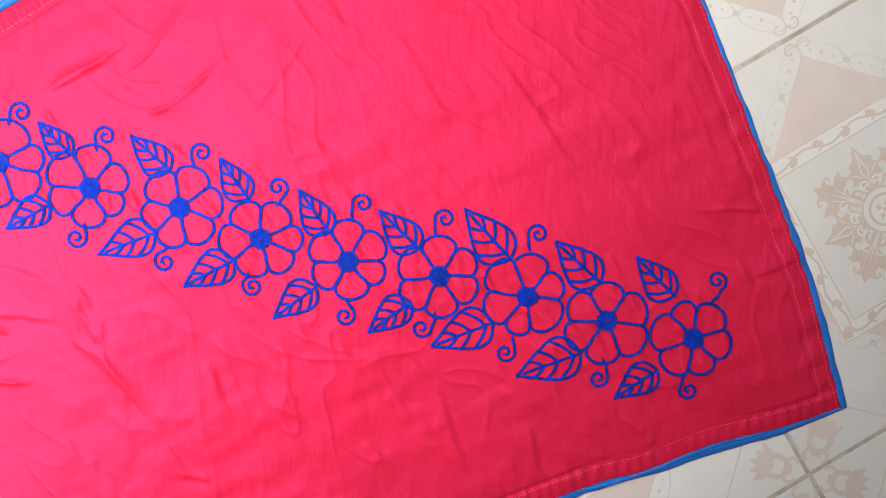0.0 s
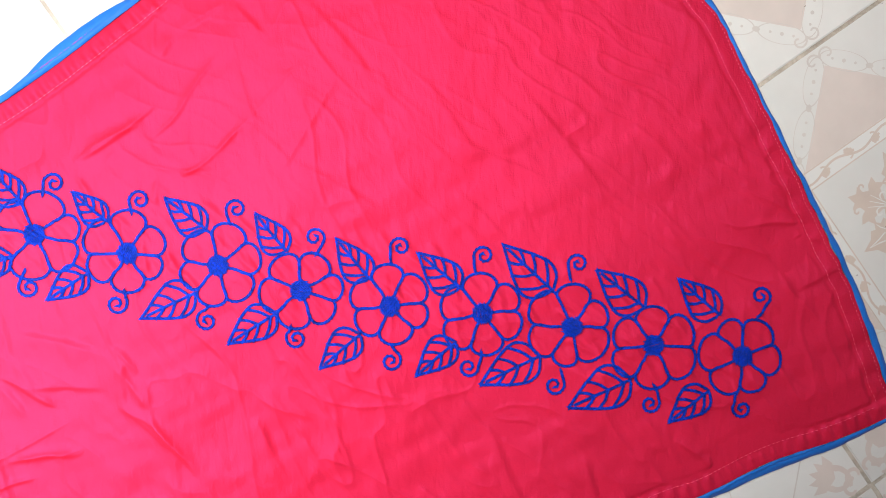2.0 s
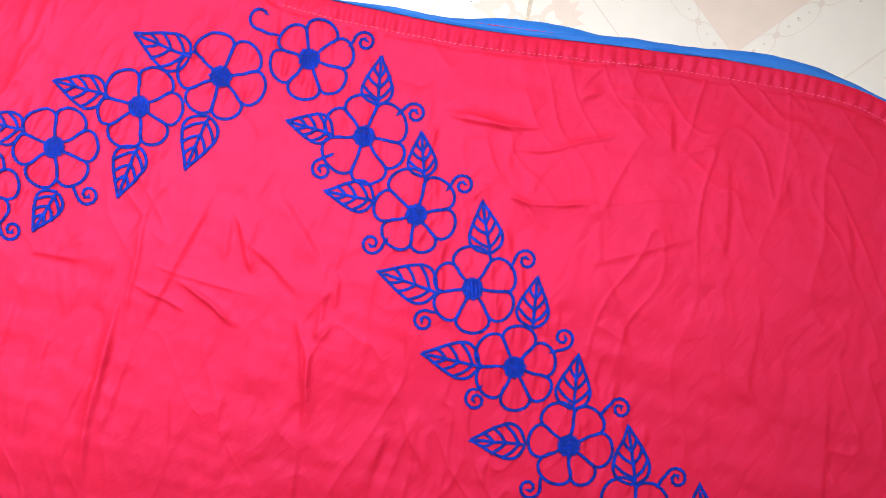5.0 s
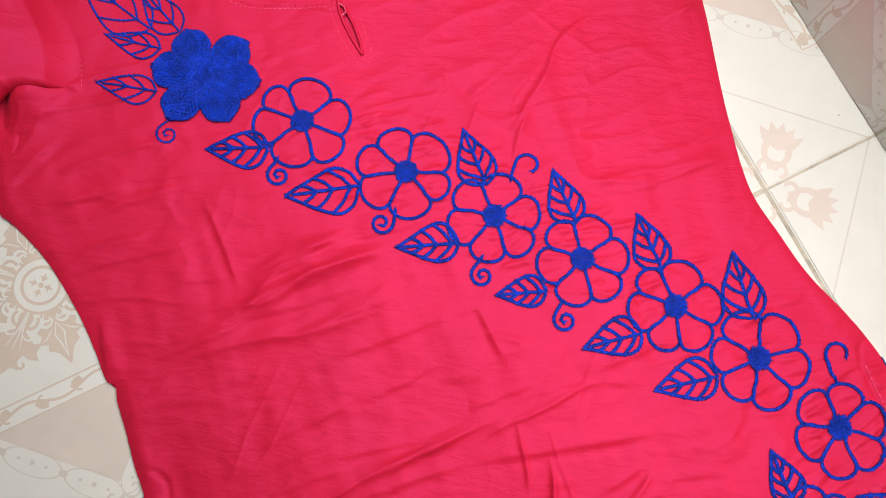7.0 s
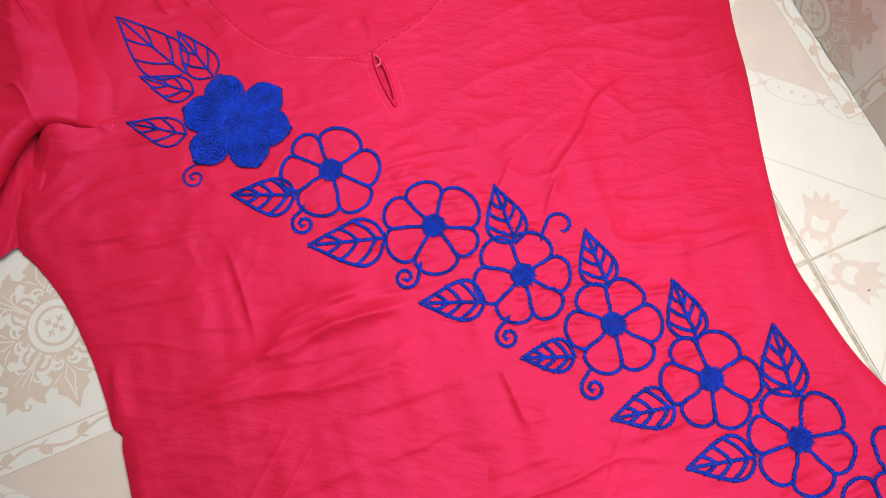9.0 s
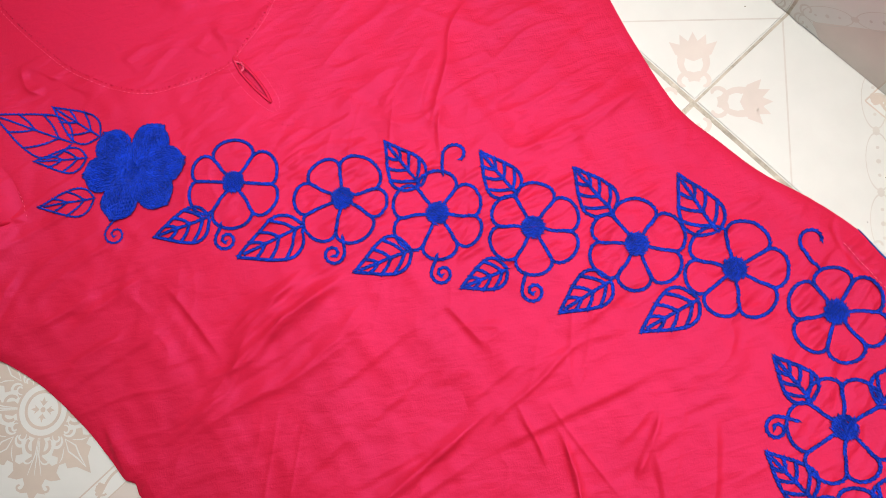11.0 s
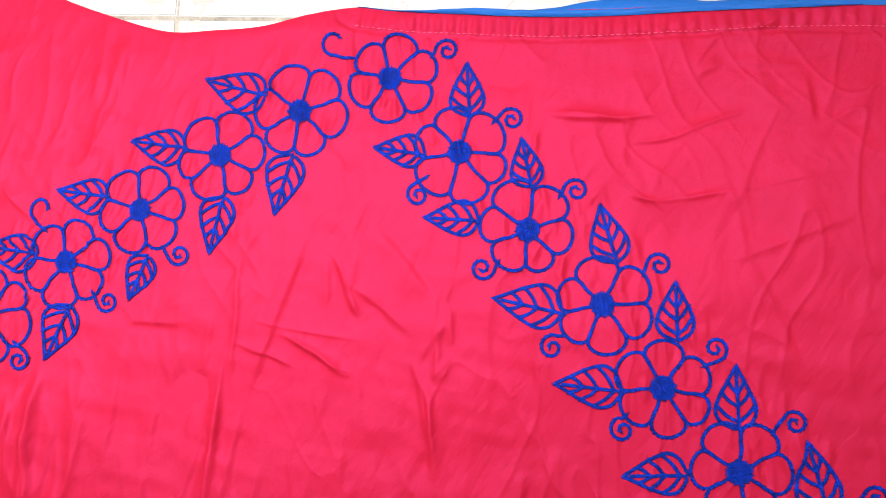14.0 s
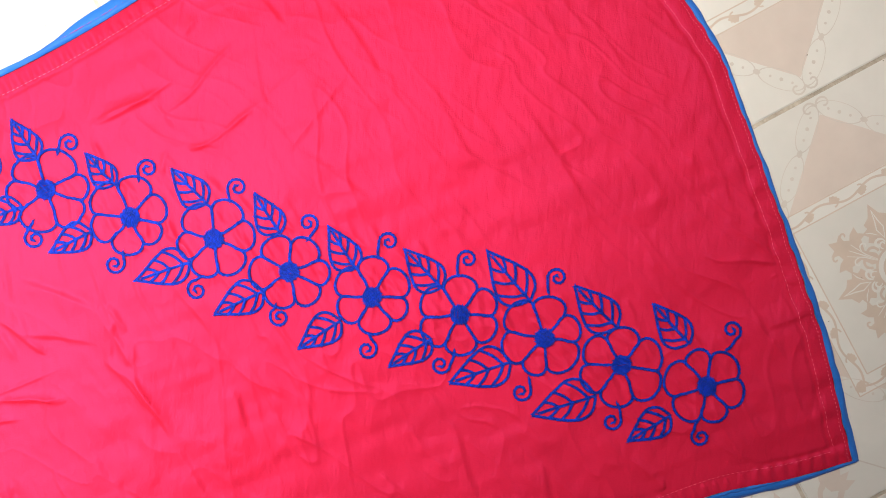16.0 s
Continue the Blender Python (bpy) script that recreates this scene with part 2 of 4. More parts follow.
def print_meshes(clip):
    """The tile's print: pink diamond, chain of ovals, frame with scrolls, medallion and corner scrolls; lengths in metres round the tile's middle."""
    P = PITCH
    pink, white, tan, line = Print(0.00004, clip), Print(0.00014, clip), Print(0.00024, clip), Print(0.00019, clip)
    for k in range(4):
        q = k * np.pi / 2
        apex, c1, c2 = (0, 0.446), (0.223, 0.223), (-0.223, 0.223)
        pink.poly(rot(np.array([apex, c2, c1]) * P, q))
        # chain of ovals along the diamond's side
        a, b = np.array((0, 0.475)), np.array((0.475, 0))
        for i in range(5):
            c = a + (b - a) * (i + 0.5) / 5
            line.ring(rot(c * P, q), 0.0610 * P, 0.0648 * P, 28, 0.40, q - np.pi / 4)
            for j in (-1, 0, 1):
                line.ring(rot((c + (b - a) * 0.045 * j) * P, q), 0, (0.0052 if j == 0 else 0.0036) * P, 8)
        for i in range(1, 5):
            line.ring(rot((a + (b - a) * i / 5) * P, q), 0, 0.0075 * P, 8, 1.4, q + np.pi / 4)
        for side in (-1, 1):
            line.ribbon(rot(curl((0, 0.468 * P), np.pi / 2 - side * 0.3, 0.022 * P, 0.9, -side), q), 0.005 * P)
        # scroll band of the frame
        band = np.array([(x, 0.2275 + 0.010 * np.sin(x * 2 * np.pi / 0.155)) for x in np.linspace(-0.235, 0.235, 60)])
        white.poly(rot(np.array([(-0.252, 0.252), (-0.204, 0.204), (0.204, 0.204), (0.252, 0.252)]) * P, q))
        tan.ribbon(rot(band * P, q), 0.006 * P)
        tan.ribbon(rot(np.array([(-0.250, 0.250), (0.250, 0.250)]) * P, q), 0.0035 * P)
        tan.ribbon(rot(np.array([(-0.206, 0.206), (0.206, 0.206)]) * P, q), 0.0035 * P)
        for i in range(7):
            x, up = -0.2325 + 0.0775 * i, (-1) ** i
            tan.ribbon(rot(curl((x * P, (0.2275 - 0.012 * up) * P), 0.2 * up, 0.016 * P, 1.15, up), q), 0.0045 * P)
            for j in range(4):
                r = rot(np.array([(0.004, -0.003), (0.019, -0.004), (0.022, 0), (0.019, 0.004), (0.004, 0.003)]), up * (0.35 + 0.42 * j))
                tan.poly(rot((r + (x, 0.2275 - 0.004 * up)) * P, q))
        # medallion: a pointed leaf on each axis, a forked spray on each diagonal
        leaf = [(0.0, 0.045), (0.026, 0.060), (0.020, 0.078), (0.044, 0.092), (0.036, 0.105), (0.048, 0.118), (0.030, 0.126), (0.034, 0.138), (0.016, 0.150), (0.0, 0.182)]
        tan.poly(rot(np.array(leaf + [(-x, y) for x, y in leaf[-2:0:-1]]) * P, q))
        for side in (-1, 1):
            white_curl = curl((side * 0.004 * P, 0.075 * P), np.pi / 2 - side * 0.2, 0.017 * P, 0.85, -side)
            pale.append((rot(white_curl, q), 0.007 * P))
            pale.append((rot(np.array([(0, 0.085), (side * 0.010, 0.112), (side * 0.004, 0.135), (0, 0.165)]) * P, q), 0.0035 * P))
        d = q + np.pi / 4
        spray = [(0.0, 0.045), (0.016, 0.070), (0.012, 0.100), (0.038, 0.118), (0.055, 0.110), (0.050, 0.132), (0.062, 0.146), (0.040, 0.150), (0.026, 0.146), (0.020, 0.160), (0.030, 0.178), (0.012, 0.176), (0.0, 0.196)]
        tan.poly(rot(np.array(spray + [(-x, y) for x, y in spray[-2:0:-1]]) * P, d))
        for j in (-1, 0, 1):
            pale.append((rot(np.array([(0.002 * j, 0.060), (0.004 * j, 0.095), (0.016 * j, 0.140)]) * P, d), 0.003 * P))
        for side in (-1, 1):
            pale.append((rot(curl((side * 0.010 * P, 0.108 * P), np.pi / 2 - side * 0.5, 0.013 * P, 0.8, -side), d), 0.0045 * P))
            pale.append((rot(curl((side * 0.016 * P, 0.060 * P), np.pi / 2 - side * 0.9, 0.012 * P, 0.8, side), q), 0.0045 * P))
            pale.append((rot(np.array([(side * 0.012, 0.098), (side * 0.028, 0.112), (side * 0.040, 0.117)]) * P, q), 0.003 * P))
            tan.ribbon(rot(curl((side * 0.030 * P, 0.062 * P), np.pi / 2 - side * 0.2, 0.020 * P, 0.8, -side), q), 0.007 * P)
            tan.ribbon(rot(curl((side * 0.022 * P, 0.168 * P), np.pi / 2 - side * 0.6, 0.010 * P, 0.8, -side), d), 0.005 * P)
        # corner: a thin line across, and a half blossom with two scrolls
        line.ribbon(rot(np.array([(0.5, 0.225), (0.225, 0.5)]) * P, q), 0.0035 * P)
        k5 = np.array((0.5, 0.5))
        for side in (-1, 1):
            cc = rot(np.array((0.0, -0.105)), -np.pi / 4)
            st = (k5 + rot(np.array((side * 0.012, -0.052)), -np.pi / 4)) * P
            line_c.append((rot(curl(st, -3 * np.pi / 4 - side * 1.35, 0.050 * P, 0.92, side, 30), q), 0.017 * P))
            line_c.append((rot(curl(st, -3 * np.pi / 4 - side * 0.5, 0.030 * P, 0.75, -side, 24), q), 0.010 * P))
        for j in (-2, -1, 0, 1, 2):
            w = np.array([(0, 0.0), (0.014, 0.040), (0, 0.070), (-0.014, 0.040)])
            tanl.append(rot((rot(w, 3 * np.pi / 4 + j * 0.42) + k5 - 0.068) * P, q))
    return pink, white, tan, line


pale, line_c, tanl = [], [], []


def tile_prints(name, clip):
    """The print of one tile as shared meshes, with their glazes."""
    del pale[:], line_c[:], tanl[:]
    pink, white, tan, line = print_meshes(clip)
    over, faint = Print(0.00034, clip), Print(0.00019, clip)
    for pts, w in pale:
        over.ribbon(pts, w, 0.6)
    over.ring(np.zeros(2), 0.043 * PITCH, 0.056 * PITCH)
    over.ring(np.zeros(2), 0.0, 0.036 * PITCH)
    for pts, w in line_c:
        faint.ribbon(pts, w, 0.5)
    for p in tanl:
        faint.poly(p)
    tan.ring(np.zeros(2), 0.0, 0.062 * PITCH)
    hub = Print(0.00044, clip)
    hub.ring(np.zeros(2), 0, 0.006 * PITCH, 10)
    for k in range(4):
        hub.poly(rot(np.array([(0, 0.008), (0.010, 0.020), (0.004, 0.018), (0, 0.028), (-0.004, 0.018), (-0.010, 0.020)]) * PITCH, k * np.pi / 2 + np.pi / 4))
    made = []
    for label, pr, mat in (("pink_print", pink, M_PINK), ("white_print", white, M_CORNER), ("tan_print", tan, M_TAN), ("grey_print", line, M_LINE), ("corner_print", faint, M_PINK), ("pale_print", over, M_CORNER), ("hub_print", hub, M_TAN)):
        if pr.faces:
            made.append((label, mesh_of(label, pr.verts, pr.faces), mat))
    return made


def join_prints(name, made):
    """One mesh with a material slot for each glaze."""
    verts, faces, slots = [], [], []
    mats = []
    for label, me, mat in made:
        if mat not in mats:
            mats.append(mat)
        n = len(verts)
        verts += [tuple(v.co) for v in me.vertices]
        for p in me.polygons:
            faces.append(tuple(n + i for i in p.vertices))
            slots.append(mats.index(mat))
    me = mesh_of(name, verts, faces)
    for m in mats:
        me.materials.append(m)
    me.polygons.foreach_set("material_index", slots)
    return me


def tiled(parent, cols, rows, base, clip_rows=None):
    h = PITCH / 2 - JOINT / 2
    full = (-h, h, -h, h)
    sets = {}
    for j in rows:
        for i in cols:
            cut = (clip_rows or {}).get(j, full)
            if cut not in sets:
                sets[cut] = (tile_mesh("tile", *cut), join_prints("glaze_print", tile_prints("glaze_print", cut)))
            tm, pm = sets[cut]
            wob = Matrix.Rotation(radians(random.uniform(-0.12, 0.12)), 4, "Z") @ Matrix.Rotation(radians(random.uniform(-0.1, 0.1)), 4, "X")
            t = link("tile", tm, M_TILE, parent, smooth=False, at=base @ Matrix.Translation(((i + 0.5) * PITCH, (j + 0.5) * PITCH, random.uniform(-0.0003, 0.0003))) @ wob)
            link("glaze_print", pm, None, t, smooth=False)


WALL_N = 2.290 * PITCH
bm = bmesh.new()
box(bm, (-6 * PITCH, -5 * PITCH, -0.10), (4 * PITCH, WALL_N + 0.0085, -0.0008))
floor = part("floor", bm, M_GROUT, smooth=False, at=FLOOR)
tagged(floor, "cream glazed floor tiles with faded pink medallion print", "floor", kind="structure")
H = PITCH / 2 - JOINT / 2
tiled(floor, range(-6, 4), range(-5, 3), Matrix.Identity(4), {2: (-H, H, -H, WALL_N - 2.5 * PITCH + 0.001)})

# the wall beside the garment, clad with the same tiles; its lowest row is cut
bm = bmesh.new()
# gap from 0.47 to 0.98 is added for the lamps, no known window
for lo, hi in (((-6 * PITCH, 0.0), (4 * PITCH, 0.47)), ((-6 * PITCH, 0.47), (-1.18, 0.98)), ((0.66, 0.47), (4 * PITCH, 0.98)), ((-6 * PITCH, 0.98), (4 * PITCH, 2.7))):
    box(bm, (lo[0], WALL_N + 0.0012, lo[1] - (0.05 if lo[1] == 0 else 0)), (hi[0], WALL_N + 0.12, hi[1]))
wall = part("wall_tiled", bm, M_GROUT, smooth=False, at=FLOOR)
tagged(wall, "tiled wall with faded pink medallion print", "wall", kind="structure")
UP = Matrix.Translation((0, WALL_N, 0.012 - 0.5 * PITCH)) @ Matrix.Rotation(radians(90), 4, "X")
tiled(wall, range(-6, 4), range(0, 2), UP, {0: (-H, H, -0.0112, H)})

# the rest of the room, out of view: walls and ceiling added to bounce light
ROOM = ((-6 * PITCH, 4 * PITCH), (-5 * PITCH, WALL_N), 2.7)
(rx0, rx1), (ry0, ry1), rz = ROOM
for name, lo, hi in (
    # foot wall left open from 0.9 to 2.2, an added gap for sky light
    ("wall_foot_low", (rx1, ry0, -0.05), (rx1 + 0.12, ry1 + 0.12, 0.9)), ("wall_foot_high", (rx1, ry0, 2.2), (rx1 + 0.12, ry1 + 0.12, 2.7)),
    ("wall_head", (rx0 - 0.12, ry0, -0.05), (rx0, ry1 + 0.12, 2.7)), ("wall_near", (rx0 - 0.12, ry0 - 0.12, -0.05), (rx1 + 0.12, ry0, 2.7)),
):
    bm = bmesh.new()
    box(bm, lo, hi)
    tagged(part(name, bm, M_WALL, smooth=False, at=FLOOR), "plain cream room wall, added out of view", "wall", kind="structure")
bm = bmesh.new()
box(bm, (rx0 - 0.12, ry0 - 0.12, 2.7), (rx1 + 0.12, ry1 + 0.12, 2.8))
tagged(part("ceiling", bm, M_WALL, smooth=False, at=FLOOR), "plain white ceiling, added out of view", "ceiling", kind="structure")

# ---- the kurta ----
LIFT = 0.004
AXIS = np.array((-0.908, -0.4185))
LOW = [(1.075, -0.433), (0.940, -0.478), (0.800, -0.512), (0.661, -0.566), (0.500, -0.613), (-0.100, -0.850), (-0.544, -1.026), (-0.613, -1.046), (-0.655, -1.067), (-0.707, -1.089), (-0.758, -1.113), (-0.783, -1.120), (-0.791, -1.137), (-0.838, -1.164), (-0.903, -1.206), (-0.980, -1.268), (-1.034, -1.329), (-1.064, -1.371), (-1.100, -1.390), (-1.150, -1.402), (-1.240, -1.400), (-1.340, -1.400), (-1.450, -1.450), (-1.620, -1.520), (-1.800, -1.580)]
HIGH = [(0.340, 0.800), (0.050, 0.760), (-0.200, 0.630), (-0.414, 0.487), (-0.540, 0.400), (-0.657, 0.327), (-0.776, 0.260), (-0.870, 0.208), (-0.935, 0.178), (-1.003, 0.121), (-1.068, 0.055), (-1.137, 0.004), (-1.220, -0.050), (-1.349, -0.088), (-1.453, -0.111), (-1.563, -0.134), (-1.652, -0.158), (-1.734, -0.174), (-1.790, -0.180), (-1.850, -0.205), (-1.930, -0.330), (-2.080, -0.480), (-2.300, -0.600)]
HEM = [(1.075, -0.433), (1.018, -0.241), (0.978, -0.124), (0.902, 0.061), (0.807, 0.278), (0.752, 0.399), (0.685, 0.498), (0.590, 0.610), (0.480, 0.710), (0.340, 0.800)]
NECK = [(-1.980, -1.330), (-1.800, -1.300), (-1.622, -1.180), (-1.544, -1.094), (-1.503, -1.017), (-1.497, -0.950), (-1.512, -0.850), (-1.535, -0.816), (-1.588, -0.756), (-1.656, -0.716), (-1.739, -0.701), (-1.900, -0.710), (-2.150, -0.760)]


def wavy(points, amount, seed):
    """The line with the small unevenness of a hand-cut, washed edge."""
    p = smooth_line(points, 0.012)
    t = np.gradient(p, axis=0)
    t /= np.linalg.norm(t, axis=1)[:, None]
    rng = np.random.RandomState(seed)
    k = np.convolve(rng.randn(len(p) + 8), np.hanning(5) / 2, "same")[4:-4] * np.sin(np.linspace(0, math.pi, len(p))) ** 0.3
    k[0] = k[-1] = 0
    return [tuple(q) for q in p + amount * k[:, None] * np.stack([-t[:, 1], t[:, 0]], 1)]


HEM = wavy(HEM, 0.0026, 2)


def edge_at(points, f):
    """Points of a side edge, by the share of its way along the garment's axis."""
    p = smooth_line(points, 0.004)
    run = np.maximum.accumulate(p @ AXIS)
    a = run[0] + f * (run[-1] - run[0])
    return np.stack([np.interp(a, run, p[:, 0]), np.interp(a, run, p[:, 1])], 1)


# short creases: from, to, height, width (plan units)
CREASES = []


def crease(x0, y0, x1, y1, height=0.010, width=0.018):
    CREASES.append((x0, y0, x1, y1, height, width))


crease(-0.781, -0.721, -0.875, -0.567, .008, 0.0130)
crease(-0.367, 0.380, -0.337, 0.430, .009, 0.0086)
crease(-0.343, 0.432, -0.221, 0.492, .008, 0.0086)
crease(-0.669, -0.306, -0.725, -0.221, .006, 0.0086)
crease(-0.471, -0.559, -0.538, -0.429, .007, 0.0130)
crease(-1.085, -0.422, -1.183, -0.261, .008, 0.0115)
crease(-0.150, 0.409, -0.219, 0.486, .006, 0.0115)
crease(0.056, 0.302, -0.090, 0.503, .005, 0.0216)
crease(-0.699, -0.540, -0.778, -0.198, .012, 0.0130)
crease(-0.622, -0.721, -0.706, -0.513, .012, 0.0130)
crease(-1.127, -1.022, -0.951, -0.926, .0055, 0.0072)
crease(-0.900, -1.162, -0.777, -1.126, .006, 0.0110)
crease(-0.851, -0.930, -0.977, -0.743, .007, 0.0144)
crease(-0.494, -0.198, -0.702, -0.118, .006, 0.0144)
crease(-0.677, -0.902, -0.807, -0.690, .007, 0.0144)
crease(-1.234, -0.385, -1.284, -0.285, .005, 0.0101)
crease(-0.257, -0.577, -0.356, -0.449, .010, 0.0101)
crease(-0.307, -0.559, -0.212, -0.579, .006, 0.0086)
crease(0.869, -0.162, 0.990, -0.115, 0.0072, 0.0072)
crease(0.684, -0.560, 0.671, -0.477, 0.0048, 0.0101)
crease(0.679, -0.068, 0.583, 0.057, 0.0042, 0.0158)
crease(0.129, -0.538, 0.078, -0.497, .006, 0.0072)
crease(0.496, 0.056, 0.344, 0.290, .005, 0.0158)
crease(0.144, -0.084, 0.076, -0.005, .005, 0.0101)
crease(0.297, -0.593, 0.214, -0.358, .006, 0.0180)
crease(0.449, -0.594, 0.412, -0.452, .006, 0.0144)
crease(-0.172, -0.473, -0.249, -0.312, .006, 0.0144)
crease(-0.169, 0.126, -0.014, 0.338, .004, 0.0144)
crease(0.256, 0.132, 0.142, 0.319, .004, 0.0173)
crease(0.823, 0.025, 0.711, 0.263, 0.0030, 0.0144)
crease(-0.945, -1.285, -1.061, -0.972, .006, 0.0120)
crease(-0.964, -1.056, -0.978, -0.941, .007, 0.0101)
crease(-0.862, -0.340, -0.936, -0.187, .010, 0.0115)
crease(-0.850, -0.790, -0.945, -0.568, .006, 0.0158)
crease(-1.131, -1.230, -1.173, -0.987, .008, 0.0115)
crease(-0.685, -0.772, -0.756, -0.553, .006, 0.0144)
crease(-0.904, -0.946, -0.985, -0.705, .010, 0.0115)
crease(-1.061, -1.303, -1.143, -1.114, .012, 0.0115)
crease(-1.061, -0.774, -1.125, -0.589, .005, 0.0115)
crease(-1.545, -0.905, -1.599, -0.860, .007, 0.0072)
crease(-1.513, -1.025, -1.608, -0.898, .012, 0.0086)
crease(-1.610, -0.858, -1.527, -0.832, .007, 0.0072)
crease(-1.323, -0.510, -1.442, -0.438, .010, 0.0115)
crease(-1.577, -0.331, -1.652, -0.166, .005, 0.0086)
crease(-1.097, -1.365, -1.217, -1.280, .012, 0.0115)
crease(-0.487, -0.298, -0.482, -0.193, .009, 0.0101)
crease(-0.366, 0.460, -0.247, 0.604, .008, 0.0086)
crease(-0.977, -0.532, -0.868, -0.468, .006, 0.0086)
crease(-0.690, -0.244, -0.506, -0.256, .006, 0.0115)
crease(-0.388, -0.630, -0.471, -0.539, .007, 0.0144)
crease(0.063, 0.038, -0.139, 0.187, .004, 0.0216)
crease(-1.633, -1.256, -1.509, -1.106, 0.012, 0.0120)
crease(-1.657, -1.219, -1.596, -1.066, 0.010, 0.0100)
crease(-1.673, -0.977, -1.647, -0.748, 0.009, 0.0140)
crease(-1.644, -1.080, -1.526, -1.002, 0.008, 0.0100)
crease(-1.765, -0.842, -1.690, -0.735, 0.010, 0.0100)

# long soft-edged folds: the line of the crest, its height, and the width of its shaded flank
FOLDS = []


def fold(line, height, width):
    FOLDS.append((line, 1.12 * height, 0.66 * width))


fold([(-0.735, -1.067), (-0.821, -1.022), (-0.864, -0.938), (-0.893, -0.822), (-0.934, -0.716), (-0.985, -0.610)], 0.0062, 0.0140)
fold([(-0.897, -1.039), (-0.928, -0.961), (-0.940, -0.887), (-0.977, -0.837), (-1.010, -0.785)], 0.0040, 0.0080)
fold([(-0.983, -0.933), (-1.024, -0.864), (-1.067, -0.765)], 0.0050, 0.0100)
fold([(-1.057, -1.223), (-1.110, -1.127), (-1.144, -1.025)], 0.0056, 0.0130)
fold([(-1.006, -1.229), (-1.043, -1.101)], 0.0035, 0.0100)
fold([(-1.552, -0.314), (-1.514, -0.374), (-1.463, -0.412), (-1.410, -0.428), (-1.328, -0.467), (-1.249, -0.499)], 0.0062, 0.0100)
fold([(-1.351, -0.667), (-1.402, -0.581), (-1.440, -0.502)], 0.0045, 0.0200)
fold([(-1.583, -0.146), (-1.545, -0.184), (-1.512, -0.219)], 0.0035, 0.0050)
fold([(-1.258, -0.258), (-1.295, -0.152), (-1.349, -0.064)], 0.0040, 0.0120)
fold([(-1.197, -0.362), (-1.232, -0.247), (-1.272, -0.073)], 0.0045, 0.0120)
fold([(-1.599, -0.475), (-1.637, -0.372), (-1.673, -0.214)], 0.0035, 0.0100)
fold([(-0.785, -0.540), (-0.817, -0.471), (-0.847, -0.410)], 0.0040, 0.0100)
fold([(-0.566, -0.819), (-0.630, -0.743), (-0.681, -0.666), (-0.738, -0.558), (-0.779, -0.471), (-0.797, -0.427)], 0.0066, 0.0100)
fold([(-0.624, -0.851), (-0.670, -0.747), (-0.680, -0.686)], 0.0032, 0.0090)
fold([(-0.575, -0.701), (-0.599, -0.639), (-0.619, -0.586)], 0.0032, 0.0090)
fold([(-0.526, -0.873), (-0.576, -0.808)], 0.0040, 0.0100)
fold([(-0.853, -1.025), (-0.884, -0.951), (-0.944, -0.884), (-0.998, -0.827)], 0.0056, 0.0140)
fold([(-0.717, -0.534), (-0.762, -0.475), (-0.799, -0.403), (-0.842, -0.335), (-0.852, -0.293)], 0.0050, 0.0070)
fold([(-0.653, -0.699), (-0.700, -0.624), (-0.726, -0.570), (-0.767, -0.503)], 0.0064, 0.0090)
fold([(-0.733, -0.389), (-0.643, -0.375), (-0.590, -0.380), (-0.560, -0.367)], 0.0050, 0.0060)
fold([(-0.791, -0.398), (-0.739, -0.381), (-0.662, -0.347), (-0.574, -0.305)], 0.0022, 0.0040)
fold([(-0.792, -0.450), (-0.739, -0.435), (-0.669, -0.417)], 0.0022, 0.0040)
fold([(-0.496, -0.291), (-0.448, -0.311), (-0.390, -0.382), (-0.321, -0.455)], 0.0056, 0.0100)
fold([(-0.449, -0.309), (-0.444, -0.242)], 0.0036, 0.0070)
fold([(-0.731, -0.212), (-0.677, -0.237), (-0.611, -0.287)], 0.0040, 0.0060)
fold([(-0.975, -0.923), (-1.041, -0.816), (-1.092, -0.752)], 0.0050, 0.0090)
fold([(-0.930, -0.891), (-0.989, -0.829), (-1.036, -0.738), (-1.056, -0.678)], 0.0056, 0.0110)
fold([(-0.879, -0.840), (-0.935, -0.742), (-0.991, -0.633)], 0.0046, 0.0140)
fold([(-0.546, 0.191), (-0.501, 0.210), (-0.402, 0.269)], 0.0034, 0.0050)
fold([(-0.355, 0.144), (-0.288, 0.178), (-0.205, 0.253)], 0.0034, 0.0050)
fold([(-0.548, 0.195), (-0.481, 0.231), (-0.414, 0.256), (-0.394, 0.252)], 0.0034, 0.0045)
fold([(-0.416, 0.217), (-0.347, 0.264), (-0.306, 0.323), (-0.243, 0.400)], 0.0032, 0.0045)
fold([(-0.368, 0.385), (-0.375, 0.410), (-0.371, 0.460), (-0.353, 0.492)], 0.0040, 0.0060)
fold([(-0.351, 0.150), (-0.308, 0.164), (-0.277, 0.160)], 0.0036, 0.0050)
fold([(-0.291, 0.178), (-0.193, 0.262), (-0.111, 0.343), (-0.030, 0.390)], 0.0016, 0.0040)
fold([(-0.452, -0.234), (-0.465, -0.214), (-0.501, -0.168)], 0.0044, 0.0070)
fold([(-0.710, -0.217), (-0.647, -0.265), (-0.603, -0.292)], 0.0040, 0.0060)
fold([(-0.507, -0.289), (-0.443, -0.326), (-0.391, -0.385), (-0.335, -0.465)], 0.0042, 0.0060)
fold([(-0.396, -0.379), (-0.431, -0.322), (-0.438, -0.238)], 0.0036, 0.0060)
fold([(-0.723, -0.382), (-0.609, -0.378), (-0.557, -0.366)], 0.0044, 0.0050)
